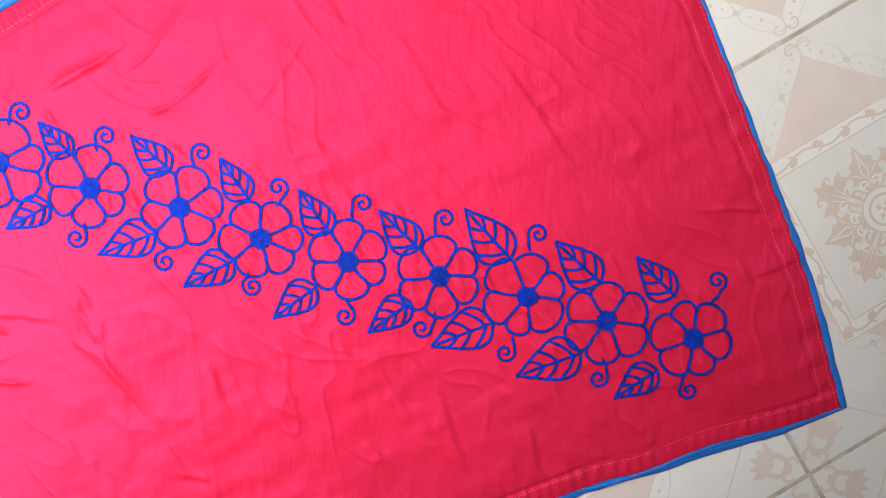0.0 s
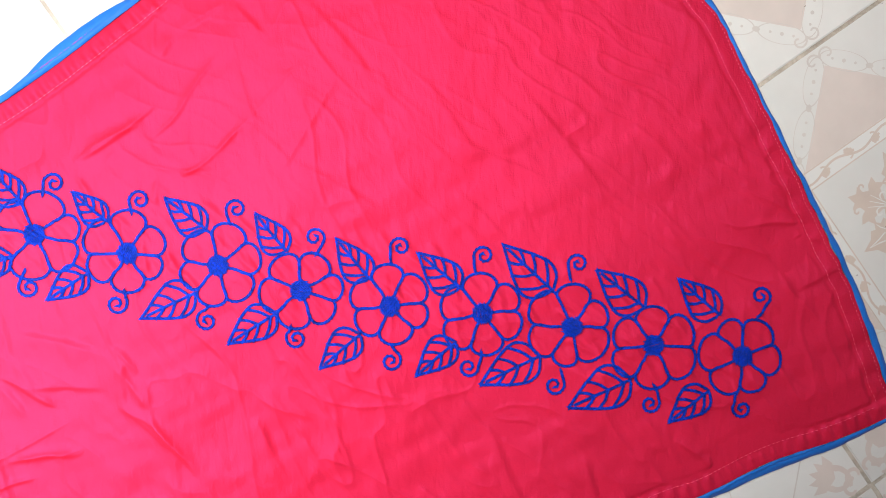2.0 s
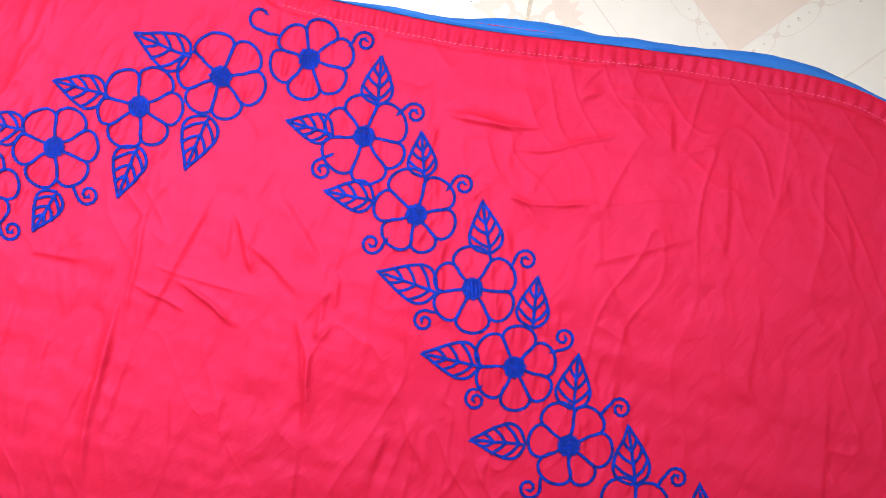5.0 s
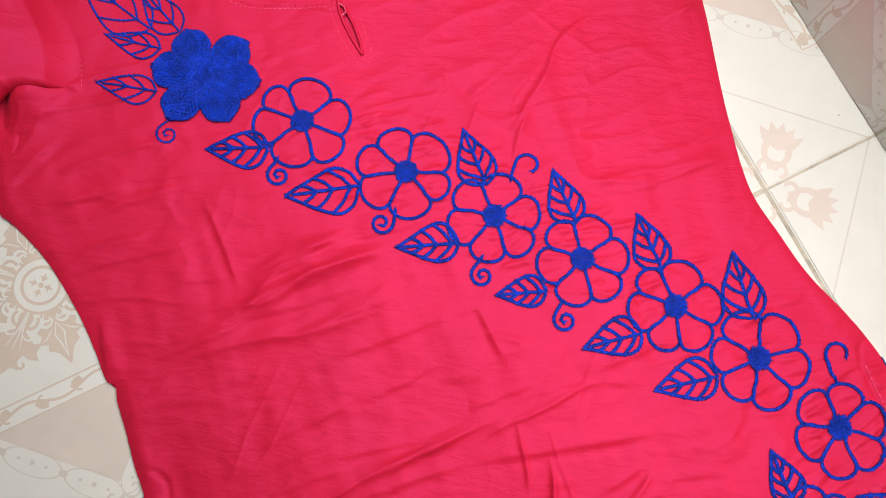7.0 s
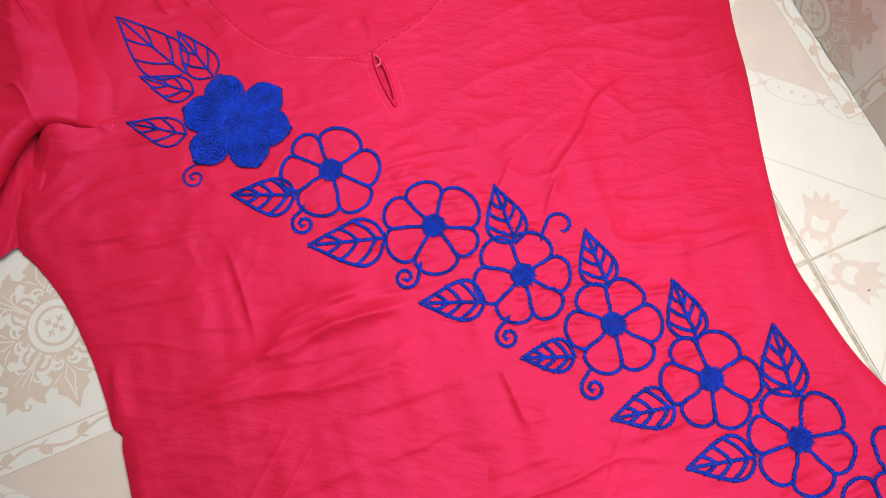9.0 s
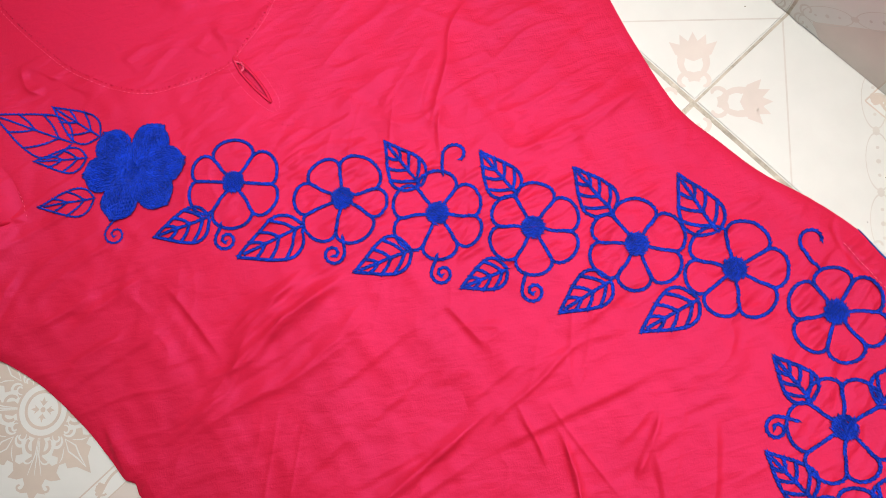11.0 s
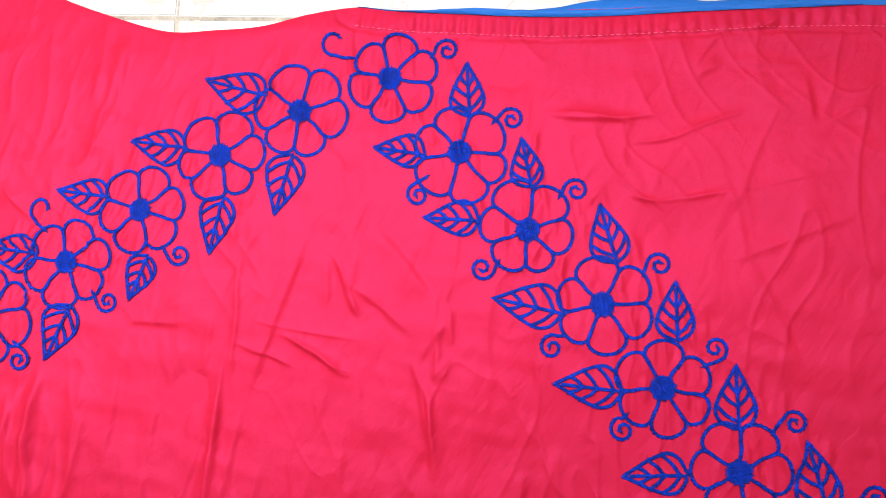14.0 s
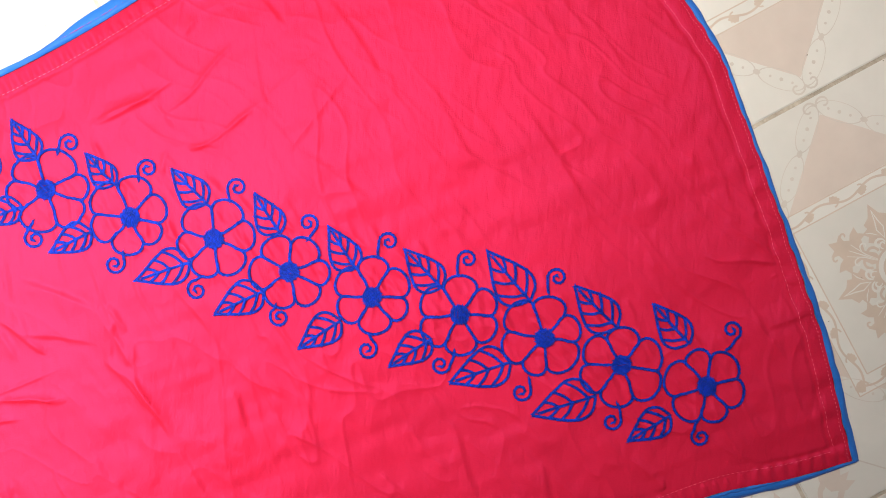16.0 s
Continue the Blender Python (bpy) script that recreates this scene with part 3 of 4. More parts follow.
fold([(-0.765, -0.448), (-0.709, -0.427), (-0.657, -0.419)], 0.0034, 0.0050)
fold([(-0.049, -0.473), (-0.081, -0.398), (-0.111, -0.329)], 0.0040, 0.0110)
fold([(-0.029, -0.302), (-0.056, -0.243)], 0.0034, 0.0060)
fold([(0.599, -0.441), (0.659, -0.488), (0.693, -0.515)], 0.0044, 0.0100)
fold([(0.699, 0.093), (0.701, 0.218)], 0.0036, 0.0160)
fold([(0.712, 0.001), (0.765, -0.024), (0.836, -0.021), (0.948, -0.029)], 0.0042, 0.0070)
fold([(-0.904, -0.902), (-0.994, -0.813), (-1.040, -0.709), (-1.052, -0.664)], 0.0056, 0.0130)
fold([(-1.338, -0.451), (-1.276, -0.473), (-1.215, -0.479)], 0.0050, 0.0090)
fold([(-0.440, -0.290), (-0.506, -0.202), (-0.528, -0.143)], 0.0040, 0.0120)
fold([(-1.190, -0.319), (-1.199, -0.260), (-1.218, -0.202)], 0.0040, 0.0110)
fold([(-0.880, -0.984), (-0.962, -0.878), (-1.030, -0.762)], 0.0050, 0.0100)
fold([(-0.819, -1.084), (-0.864, -0.998), (-0.911, -0.910)], 0.0040, 0.0100)
fold([(-1.202, -0.358), (-1.221, -0.212), (-1.287, -0.069)], 0.0040, 0.0090)
fold([(-1.528, -0.228), (-1.586, -0.122)], 0.0040, 0.0070)
fold([(-1.591, -0.867), (-1.564, -0.822), (-1.542, -0.789)], 0.0050, 0.0070)
fold([(-1.614, -0.724), (-1.596, -0.758), (-1.557, -0.793)], 0.0040, 0.0070)
fold([(-1.586, -0.920), (-1.548, -0.878), (-1.519, -0.843)], 0.0040, 0.0060)
fold([(-1.567, -1.058), (-1.595, -0.978), (-1.600, -0.907)], 0.0040, 0.0080)
fold([(-1.621, -1.252), (-1.565, -1.242), (-1.542, -1.204)], 0.0050, 0.0080)
fold([(-1.317, -1.360), (-1.310, -1.310), (-1.292, -1.256)], 0.0040, 0.0060)
fold([(-1.214, -1.361), (-1.259, -1.286), (-1.307, -1.136)], 0.0050, 0.0090)
fold([(-1.136, -1.290), (-1.189, -1.178), (-1.224, -1.078)], 0.0050, 0.0090)
fold([(-1.192, -1.281), (-1.224, -1.190), (-1.255, -1.103)], 0.0040, 0.0080)
fold([(-1.605, -0.629), (-1.670, -0.531), (-1.718, -0.406)], 0.0040, 0.0100)
fold([(-1.446, -0.681), (-1.512, -0.589), (-1.557, -0.468)], 0.0040, 0.0120)
fold([(-1.287, -0.402), (-1.341, -0.278), (-1.433, -0.134)], 0.0035, 0.0100)
fold([(-1.838, -0.401), (-1.803, -0.326), (-1.791, -0.248), (-1.805, -0.176)], 0.0060, 0.0060)
fold([(-0.965, -0.907), (-1.000, -0.864), (-1.032, -0.796)], 0.0040, 0.0070)
fold([(-0.559, 0.188), (-0.491, 0.220), (-0.423, 0.261), (-0.365, 0.306)], 0.0035, 0.0050)
fold([(-0.396, 0.086), (-0.388, 0.155)], 0.0030, 0.0060)
fold([(-0.507, -0.278), (-0.429, -0.352), (-0.376, -0.410)], 0.0040, 0.0080)


def wave(x, y, sx, sy, seed, octaves=2):
    """Smooth value noise on a grid of points."""
    rng = np.random.RandomState(seed)
    total = np.zeros_like(x)
    amp = 1.0
    for o in range(octaves):
        table = rng.rand(64, 64) * 2 - 1
        u, v = x * sx * 2 ** o + 17.3, y * sy * 2 ** o + 9.1
        i, j = np.floor(u).astype(int), np.floor(v).astype(int)
        a, b = u - i, v - j
        a, b = a * a * (3 - 2 * a), b * b * (3 - 2 * b)
        g = lambda p, q: table[p % 64, q % 64]
        total += amp * ((g(i, j) * (1 - a) + g(i + 1, j) * a) * (1 - b) + (g(i, j + 1) * (1 - a) + g(i + 1, j + 1) * a) * b)
        amp *= 0.5
    return total


def scatter_creases():
    """The small, mostly aimless creasing of thin washed cloth, and the puckers that stitching draws in."""
    rng = random.Random(12)
    for k in range(300):
        f, g = rng.random(), rng.random()
        x = 0.95 - 2.75 * f
        y = -0.45 - 0.33 * (0.95 - x) + g * 1.15 - 0.05
        a = radians(136 if x > -0.1 else 114) + rng.gauss(0, 0.18)
        n = rng.uniform(0.06, 0.26)
        crease(x, y, x + n * math.cos(a), y + n * math.sin(a), rng.uniform(0.0008, 0.0026), rng.uniform(0.004, 0.010))
    chain = smooth_line([(0.757, -0.288), (0.232, -0.161), (-0.281, -0.028), (-0.81, 0.101)], 0.012)
    chain = np.vstack([chain, smooth_line([(-0.81, 0.101), (-0.993, -0.183), (-1.195, -0.668), (-1.265, -0.85)], 0.010)])
    for p in chain:
        for k in range(3):
            q = p + (rng.uniform(-0.09, 0.09), rng.uniform(-0.09, 0.09))
            a = radians(108 if p[1] < 0.1 and p[0] < -0.85 else 128) + rng.gauss(0, 0.14)
            n = rng.uniform(0.03, 0.09)
            crease(q[0], q[1], q[0] + n * math.cos(a), q[1] + n * math.sin(a), rng.uniform(0.0026, 0.0048), rng.uniform(0.0018, 0.0030))


scatter_creases()
GX0, GY0, CELL = -2.45, -2.0, 0.0024


def height_table():
    """Height of the cloth over its resting plane on a fine grid, plan units."""
    xs, ys = np.arange(GX0, 1.30, CELL), np.arange(GY0, 1.05, CELL)
    x, y = np.meshgrid(xs, ys, indexing="ij")
    along, across = x * AXIS[0] + y * AXIS[1], -x * AXIS[1] + y * AXIS[0]
    z = 0.0055 * wave(along, across, 3.0, 4.5, 3, 2)
    z += 0.0022 * wave(along + 0.06 * wave(x, y, 5, 5, 8), across, 9, 22, 5, 2)
    z += 0.0010 * wave(along + 0.04 * wave(x, y, 7, 7, 18), across, 40, 18, 11, 2)
    # a net of fine sharp creases that runs aslant over the cloth
    for turn, gx, gy, size, seed in ((126, 3.2, 11.0, 0.0038, 61), (108, 4.5, 17.0, 0.0034, 67), (150, 6.0, 21.0, 0.0030, 71)):
        ca, sa = math.cos(radians(turn)), math.sin(radians(turn))
        p, r = x * ca + y * sa, y * ca - x * sa
        ridge = np.abs(wave(p + 0.05 * wave(x, y, 6, 6, seed + 1), r + 0.05 * wave(x, y, 4, 4, seed + 2), gx, gy, seed, 1))
        z += size * np.exp(-ridge / 0.11) * np.clip(0.35 + wave(x, y, 3.5, 3.5, seed + 3), 0, 1)
    for k, (x0, y0, x1, y1, h, w) in enumerate(CREASES):
        m = 4 * w + 0.03
        i0, i1 = int((min(x0, x1) - m - GX0) / CELL), int((max(x0, x1) + m - GX0) / CELL)
        j0, j1 = int((min(y0, y1) - m - GY0) / CELL), int((max(y0, y1) + m - GY0) / CELL)
        i0, j0 = max(i0, 0), max(j0, 0)
        if i1 <= i0 or j1 <= j0:
            continue
        xx, yy = x[i0:i1, j0:j1], y[i0:i1, j0:j1]
        dx, dy = x1 - x0, y1 - y0
        n = math.hypot(dx, dy)
        s = ((xx - x0) * dx + (yy - y0) * dy) / n ** 2
        d = ((yy - y0) * dx - (xx - x0) * dy) / n
        d = d - 0.006 * min(1, n * 4) * wave(s * n, 0 * s, 7, 1, k % 97, 3)
        e = np.clip(np.minimum(s, 1 - s) * 3.0, 0, 1)
        e = e * e * (3 - 2 * e)
        steep = np.where(d < 0, 0.0042 + 0.11 * w, 1.8 * w)
        z[i0:i1, j0:j1] += (0.34 * h if h > 0.0065 else 0.6 * h) * e * (np.exp(-np.abs(d / steep) ** 1.4) - 0.35 * np.exp(-(((d + 0.012) / 0.009) ** 2)))
    for k, (line, h, w) in enumerate(FOLDS):
        p = smooth_line(line, 0.012)
        m = 4.5 * w + 0.01
        i0, i1 = max(0, int((p[:, 0].min() - m - GX0) / CELL)), int((p[:, 0].max() + m - GX0) / CELL)
        j0, j1 = max(0, int((p[:, 1].min() - m - GY0) / CELL)), int((p[:, 1].max() + m - GY0) / CELL)
        xx, yy = x[i0:i1, j0:j1], y[i0:i1, j0:j1]
        best, side, part_way = np.full(xx.shape, 1e9), np.ones(xx.shape), np.zeros(xx.shape)
        for n, ((ax, ay), (bx, by)) in enumerate(zip(p[:-1], p[1:])):
            dx, dy = bx - ax, by - ay
            s = np.clip(((xx - ax) * dx + (yy - ay) * dy) / (dx * dx + dy * dy), 0, 1)
            d = np.hypot(xx - ax - s * dx, yy - ay - s * dy)
            near = d < best
            side = np.where(near, np.sign(dx * (yy - ay) - dy * (xx - ax)), side)
            part_way = np.where(near, (n + s) / (len(p) - 1), part_way)
            best = np.where(near, d, best)
        d = best * side + 0.25 * w * wave(xx, yy, 16, 16, 200 + k, 2)
        e = np.clip(np.minimum(part_way, 1 - part_way) * 3.2, 0, 1)
        e = e * e * (3 - 2 * e) * (1 + 0.3 * wave(part_way * 3, 0 * part_way, 1.7, 1, 300 + k, 1))
        z[i0:i1, j0:j1] += h * e * np.where(d < 0, np.exp(-np.abs(d / w) ** 1.15), np.exp(-np.abs(d / (2.2 * w)) ** 1.05))
    # cloth bunched up under the arm and over the shoulder
    z += 0.040 * np.exp(-((x + 1.285) / 0.055) ** 2 - ((y + 1.350) / 0.045) ** 2)
    z += 0.016 * np.exp(-((x + 1.47) / 0.11) ** 2 - ((y + 1.31) / 0.07) ** 2)
    return z


TABLE = height_table()


def height(x, y):
    """The cloth's height at plan points, from the table."""
    u, v = np.clip((x - GX0) / CELL, 0, TABLE.shape[0] - 2), np.clip((y - GY0) / CELL, 0, TABLE.shape[1] - 2)
    i, j = u.astype(int), v.astype(int)
    a, b = u - i, v - j
    return (TABLE[i, j] * (1 - a) + TABLE[i + 1, j] * a) * (1 - b) + (TABLE[i, j + 1] * (1 - a) + TABLE[i + 1, j + 1] * a) * b


def polyline_distance(x, y, line):
    """Distance to a line, and on which side of it the points lie (left positive)."""
    best, side = np.full(x.shape, 1e9), np.zeros(x.shape)
    near = np.zeros(x.shape + (2,))
    for (ax, ay), (bx, by) in zip(line[:-1], line[1:]):
        dx, dy = bx - ax, by - ay
        s = np.clip(((x - ax) * dx + (y - ay) * dy) / (dx * dx + dy * dy), 0, 1)
        qx, qy = ax + s * dx, ay + s * dy
        d = np.hypot(x - qx, y - qy)
        m = d < best
        best = np.where(m, d, best)
        side = np.where(m, np.sign(dx * (y - ay) - dy * (x - ax)), side)
        near[..., 0], near[..., 1] = np.where(m, qx, near[..., 0]), np.where(m, qy, near[..., 1])
    return best, side, near


def panel(low, high, hem, ns, nu, drop=0.0, neck=None, slit=None, ruffle=False):
    """A cloth panel between two side edges, as a fine grid with folds; neck and slit are cut out."""
    f = np.linspace(0, 1, ns)
    lo, hi = edge_at(low, f), edge_at(high, f)
    u = np.linspace(0, 1, nu)
    g = lo[:, None] * (1 - u[None, :, None]) + hi[:, None] * u[None, :, None]
    h = smooth_line(hem, 0.004)
    run = np.concatenate([[0], np.cumsum(np.linalg.norm(np.diff(h, axis=0), axis=1))])
    hp = np.stack([np.interp(u * run[-1], run, h[:, k]) for k in (0, 1)], 1)
    g = g + (hp - g[0])[None] * (np.clip(1 - f / 0.45, 0, 1) ** 2)[:, None, None]
    x, y = g[..., 0].copy(), g[..., 1].copy()
    keep = np.ones((ns - 1, nu - 1), bool)
    cell = 0.0044
    for line in (neck, slit):
        if line is None:
            continue
        d, side, near = polyline_distance(x, y, smooth_line(line, 0.01) if line is neck else smooth_line(line, 0.004))
        snap = d < cell * 0.62
        x, y = np.where(snap, near[..., 0], x), np.where(snap, near[..., 1], y)
        if line is slit:
            odd = np.zeros(x.shape, bool)
            for (ax, ay), (bx, by) in zip(line[:-1], line[1:]):
                odd ^= ((ay > y) != (by > y)) & (x < (bx - ax) * (y - ay) / (by - ay + 1e-12) + ax)
            inside = odd & ~snap
        else:
            inside = (side > 0) & ~snap
        bad = inside[:-1, :-1] | inside[1:, :-1] | inside[:-1, 1:] | inside[1:, 1:]
        keep &= ~bad
    z = height(x, y)
    if ruffle:
        # the sewn hem and slit edges pucker
        for line in (low[:8], high[:9], hem):
            pts = smooth_line(line, 0.02)
            d, _, near = polyline_distance(x, y, pts)
            phase = near[..., 0] * 190 + near[..., 1] * 170
            z += np.where(d < 0.06, 0.0028 * np.sin(phase + 2 * wave(near[..., 0], near[..., 1], 9, 9, 4)) * np.clip(1.4 - np.abs(d - 0.018) / 0.02, 0, 1), 0)
            z += np.where(d < 0.07, -0.0030 * np.exp(-(((d - 0.040) / 0.006) ** 2)), 0)
    # edges lie down on the floor
    rim = np.minimum(np.minimum(np.arange(nu), np.arange(nu)[::-1])[None, :], np.arange(ns)[:, None]) / 13.0
    z = z * np.clip(0.25 + 0.75 * rim, 0, 1) - 0.004 * np.clip(1 - rim, 0, 1) ** 2
    z = np.maximum(z * U + LIFT - drop, 0.0012 + (0.0 if drop else 0.0008))
    verts = np.stack([x * U, y * U, z], -1).reshape(-1, 3)
    idx = np.arange(ns * nu).reshape(ns, nu)
    q = np.stack([idx[:-1, :-1], idx[:-1, 1:], idx[1:, 1:], idx[1:, :-1]], -1)[keep]
    return verts, q.tolist()


kurta = new("kurta")
tagged(kurta, "crimson kurta with blue floral embroidery, laid flat on tiles", "kurta")

SLIT = [(-1.520, -0.826), (-1.490, -0.817), (-1.448, -0.794), (-1.412, -0.768), (-1.440, -0.776), (-1.478, -0.794), (-1.510, -0.815)]
SLIT_LOOP = SLIT + SLIT[:1]
v, q = panel(LOW, HIGH, HEM, 1020, 620, neck=NECK, slit=SLIT_LOOP, ruffle=True)
front = link("front_panel", mesh_of("front_panel", v, q), M_RED, kurta)


def clean(ob):
    bm = bmesh.new()
    bm.from_mesh(ob.data)
    bmesh.ops.delete(bm, geom=[w for w in bm.verts if not w.link_faces], context="VERTS")
    bm.normal_update()
    bm.to_mesh(ob.data)
    bm.free()


clean(front)


def ground(p, up=0.0):
    """Plan points laid on the cloth, in metres."""
    p = np.atleast_2d(np.asarray(p, float))
    z = height(p[:, 0], p[:, 1]) * U + LIFT
    return np.stack([p[:, 0] * U, p[:, 1] * U, np.maximum(z, 0.002) + up], 1)


def strip(name, inner, outer, z0, z1, mat, parent, label="", rows=5, puff=0.0, taper=0.0):
    """A band of cloth between two lines."""
    n = 160
    a, b = smooth_line(inner, 0.01), smooth_line(outer, 0.01)
    t = np.linspace(0, 1, n)
    ra, rb = (np.linspace(0, 1, len(c)) for c in (a, b))
    a = np.stack([np.interp(t, ra, a[:, k]) for k in (0, 1)], 1)
    b = np.stack([np.interp(t, rb, b[:, k]) for k in (0, 1)], 1)
    if taper:
        b = a + (b - a) * np.clip((np.minimum(t, 1 - t) if taper > 0 else 1 - t) / abs(taper), 0.0, 1)[:, None]
    verts, faces = [], []
    for j in range(rows):
        w = j / (rows - 1)
        p = a * (1 - w) + b * w
        z = z0 * (1 - w) + z1 * w + puff * math.sin(math.pi * w) + 0.0006 * wave(t, t * 0 + w, 40, 3, 21, 2)
        verts += np.stack([p[:, 0] * U, p[:, 1] * U, z], 1).tolist()
    for j in range(rows - 1):
        for i in range(n - 1):
            faces.append((j * n + i, j * n + i + 1, (j + 1) * n + i + 1, (j + 1) * n + i))
    return link(name, mesh_of(name, verts, faces), mat, parent, label)


# blue facing that shows past the red edges of hem and side slits
OUT_LOW = [(1.092, -0.434), (0.955, -0.490), (0.791, -0.537), (0.696, -0.570), (0.520, -0.622), (-0.100, -0.857), (-0.380, -0.952)]
strip("slit_facing", LOW[:6] + [(-0.380, -0.951)], wavy(OUT_LOW, 0.0014, 5), 0.0030, 0.0012, M_LINING, kurta, "bright blue cotton facing", puff=0.0012)
OUT_HIGH = [(0.330, 0.830), (-0.060, 0.735), (-0.290, 0.592), (-0.420, 0.508), (-0.500, 0.464), (-0.572, 0.416), (-0.614, 0.380), (-0.660, 0.342), (-0.712, 0.308), (-0.800, 0.258), (-0.872, 0.216), (-0.938, 0.182)]
strip("slit_facing", HIGH[:9], wavy(OUT_HIGH, 0.0012, 6), 0.0026, 0.0012, M_LINING, kurta, "bright blue cotton facing", puff=0.0016, taper=-0.12)
OUT_HEM = [(1.092, -0.434), (1.036, -0.241), (0.994, -0.124), (0.914, 0.061), (0.819, 0.278), (0.764, 0.402), (0.698, 0.502), (0.602, 0.618), (0.490, 0.722), (0.330, 0.830)]
strip("hem_facing", HEM, wavy(OUT_HEM, 0.0016, 3), 0.0030, 0.0012, M_LINING, kurta, "bright blue cotton facing", puff=0.0010)

# the back panel, seen inside the neck
v, q = panel([(p[0] + 0.006, p[1] + 0.008) for p in LOW], [(p[0], p[1] - 0.012) for p in HIGH], [(p[0] - 0.02, p[1]) for p in HEM], 480, 260, drop=0.0020)
back = link("back_panel", mesh_of("back_panel", v, q), M_RED_IN, kurta)

# ---- embroidery ----
STITCH = 0.0074


def thread(bm_verts, bm_faces, pts, width=0.0068, up=0.0006, step=STITCH):
    """A line of twisted chain stitches: short slanting links that lie to either side in turn."""
    line = smooth_line(pts, step / 2)
    g = ground(line, up)
    n = len(g)
    if n < 3:
        return
    t = np.gradient(g, axis=0)
    t /= np.linalg.norm(t, axis=1)[:, None] + 1e-9
    s = np.stack([-t[:, 1], t[:, 0], 0 * t[:, 0]], 1)
    upv = np.array((0, 0, 1.0))
    w, l = width * U / 2, step * U * 0.80
    ring = ((1, 0), (0.3, 0.95), (-0.7, 0.7), (-0.7, -0.5), (0.3, -0.6))
    # the laid thread under the stitches closes the gaps between them
    b = len(bm_verts)
    for i in range(n):
        wob = 1.0 + 0.16 * math.sin(i * 2.4)
        bm_verts += [g[i] + s[i] * w * 0.74 * wob, g[i] + upv * w * 0.30, g[i] - s[i] * w * 0.74 * wob]
    for i in range(n - 1):
        k = b + 3 * i
        bm_faces += [(k, k + 1, k + 4, k + 3), (k + 1, k + 2, k + 5, k + 4)]
    for i in range(0, n):
        side = 1 if i % 2 else -1
        d = t[i] + side * 0.37 * s[i]
        d /= np.linalg.norm(d)
        e = np.cross(upv, d)
        c = g[i] + s[i] * side * w * 0.42 + upv * 0.00025
        b = len(bm_verts)
        bm_verts.append(c - d * l)
        for a, h in ring:
            bm_verts.append(c + e * a * w * 0.55 + upv * h * w * 0.62)
        bm_verts.append(c + d * l)
        for k in range(5):
            k2 = (k + 1) % 5
            bm_faces.append((b, b + 1 + k2, b + 1 + k))
            bm_faces.append((b + 6, b + 1 + k, b + 1 + k2))


def sewn(name, lines, parent, label="", width=0.0068, mat=None, up=0.0006, step=STITCH):
    verts, faces = [], []
    for pts in lines:
        thread(verts, faces, pts, width, up, step)
    return link(name, mesh_of(name, verts, faces), mat or M_BLUE, parent, label)


def polar(c, a, r):
    return np.array((c[0] + r * math.cos(a), c[1] + r * math.sin(a)))


def lobe(c, a0, r0, a1, r1, tip):
    """The rounded outer edge of a petal, from one spoke's end to the next."""
    out = []
    for k in range(9):
        f = math.pi * k / 8
        a = (a0 + a1) / 2 - (a1 - a0) / 2 * math.cos(f) * (1 + 0.16 * math.sin(f))
        r = (r0 + r1) / 2 - (r1 - r0) / 2 * math.cos(f)
        out.append(polar(c, a, r + (tip - r) * math.sin(f) ** 0.95))
    return out


def leaf_lines(base, tip, bulge=0.34, lean=0.0, veins=((0.07, 0.36, 0.94), (0.33, 0.58, 0.71), (0.56, 0.76, 0.39))):
    """A pointed leaf: two sides, a midrib and slanting side veins."""
    base, tip = np.array(base), np.array(tip)
    base = base + 0.10 * (tip - base)
    d = tip - base
    n = np.array((-d[1], d[0]))
    at = lambda s, w: base + d * s + n * w
    lines = []
    prof = ((-0.04, 0.12), (0.08, 0.76), (0.27, 1.0), (0.52, 0.78), (0.77, 0.38), (1.0, 0.0))
    for side in (1, -1):
        b = bulge * (1 + side * lean)
        lines.append([at(s, side * b * w) for s, w in prof])
    lines.append([at(-0.05, 0.0), at(0.30, 0.03 * lean), at(0.65, 0.02 * lean), at(0.90, 0)])
    for side in (1, -1):
        b = bulge * (1 + side * lean)
        for s, s2, w in veins:
            lines.append([at(s, 0), at((s + s2) / 2 - 0.02, side * b * w * 0.55), at(s2, side * b * w)])
    return lines


def tendril_line(start, end, kind, out):
    """A stalk from start that leaves the flower and winds up into a spiral round end."""
    start, end, out = np.array(start), np.array(end), np.array(out)
    d = end - start
    away = (start - out) / (np.linalg.norm(start - out) + 1e-9)
    side = 1 if away[0] * d[1] - away[1] * d[0] > 0 else -1
    r, turns, shrink = (0.021, 2.7, 0.82) if kind == "curl" else (0.024, 1.35, 0.45)
    a0 = math.atan2(-d[1], -d[0])
    pts = [start, start + d * 0.30 - side * np.array((-d[1], d[0])) * 0.22]
    for k in range(17):
        f = k / 16
        pts.append(polar(end, a0 + side * (0.75 + f * turns * math.pi), r * (1 - shrink * f)))
    return pts


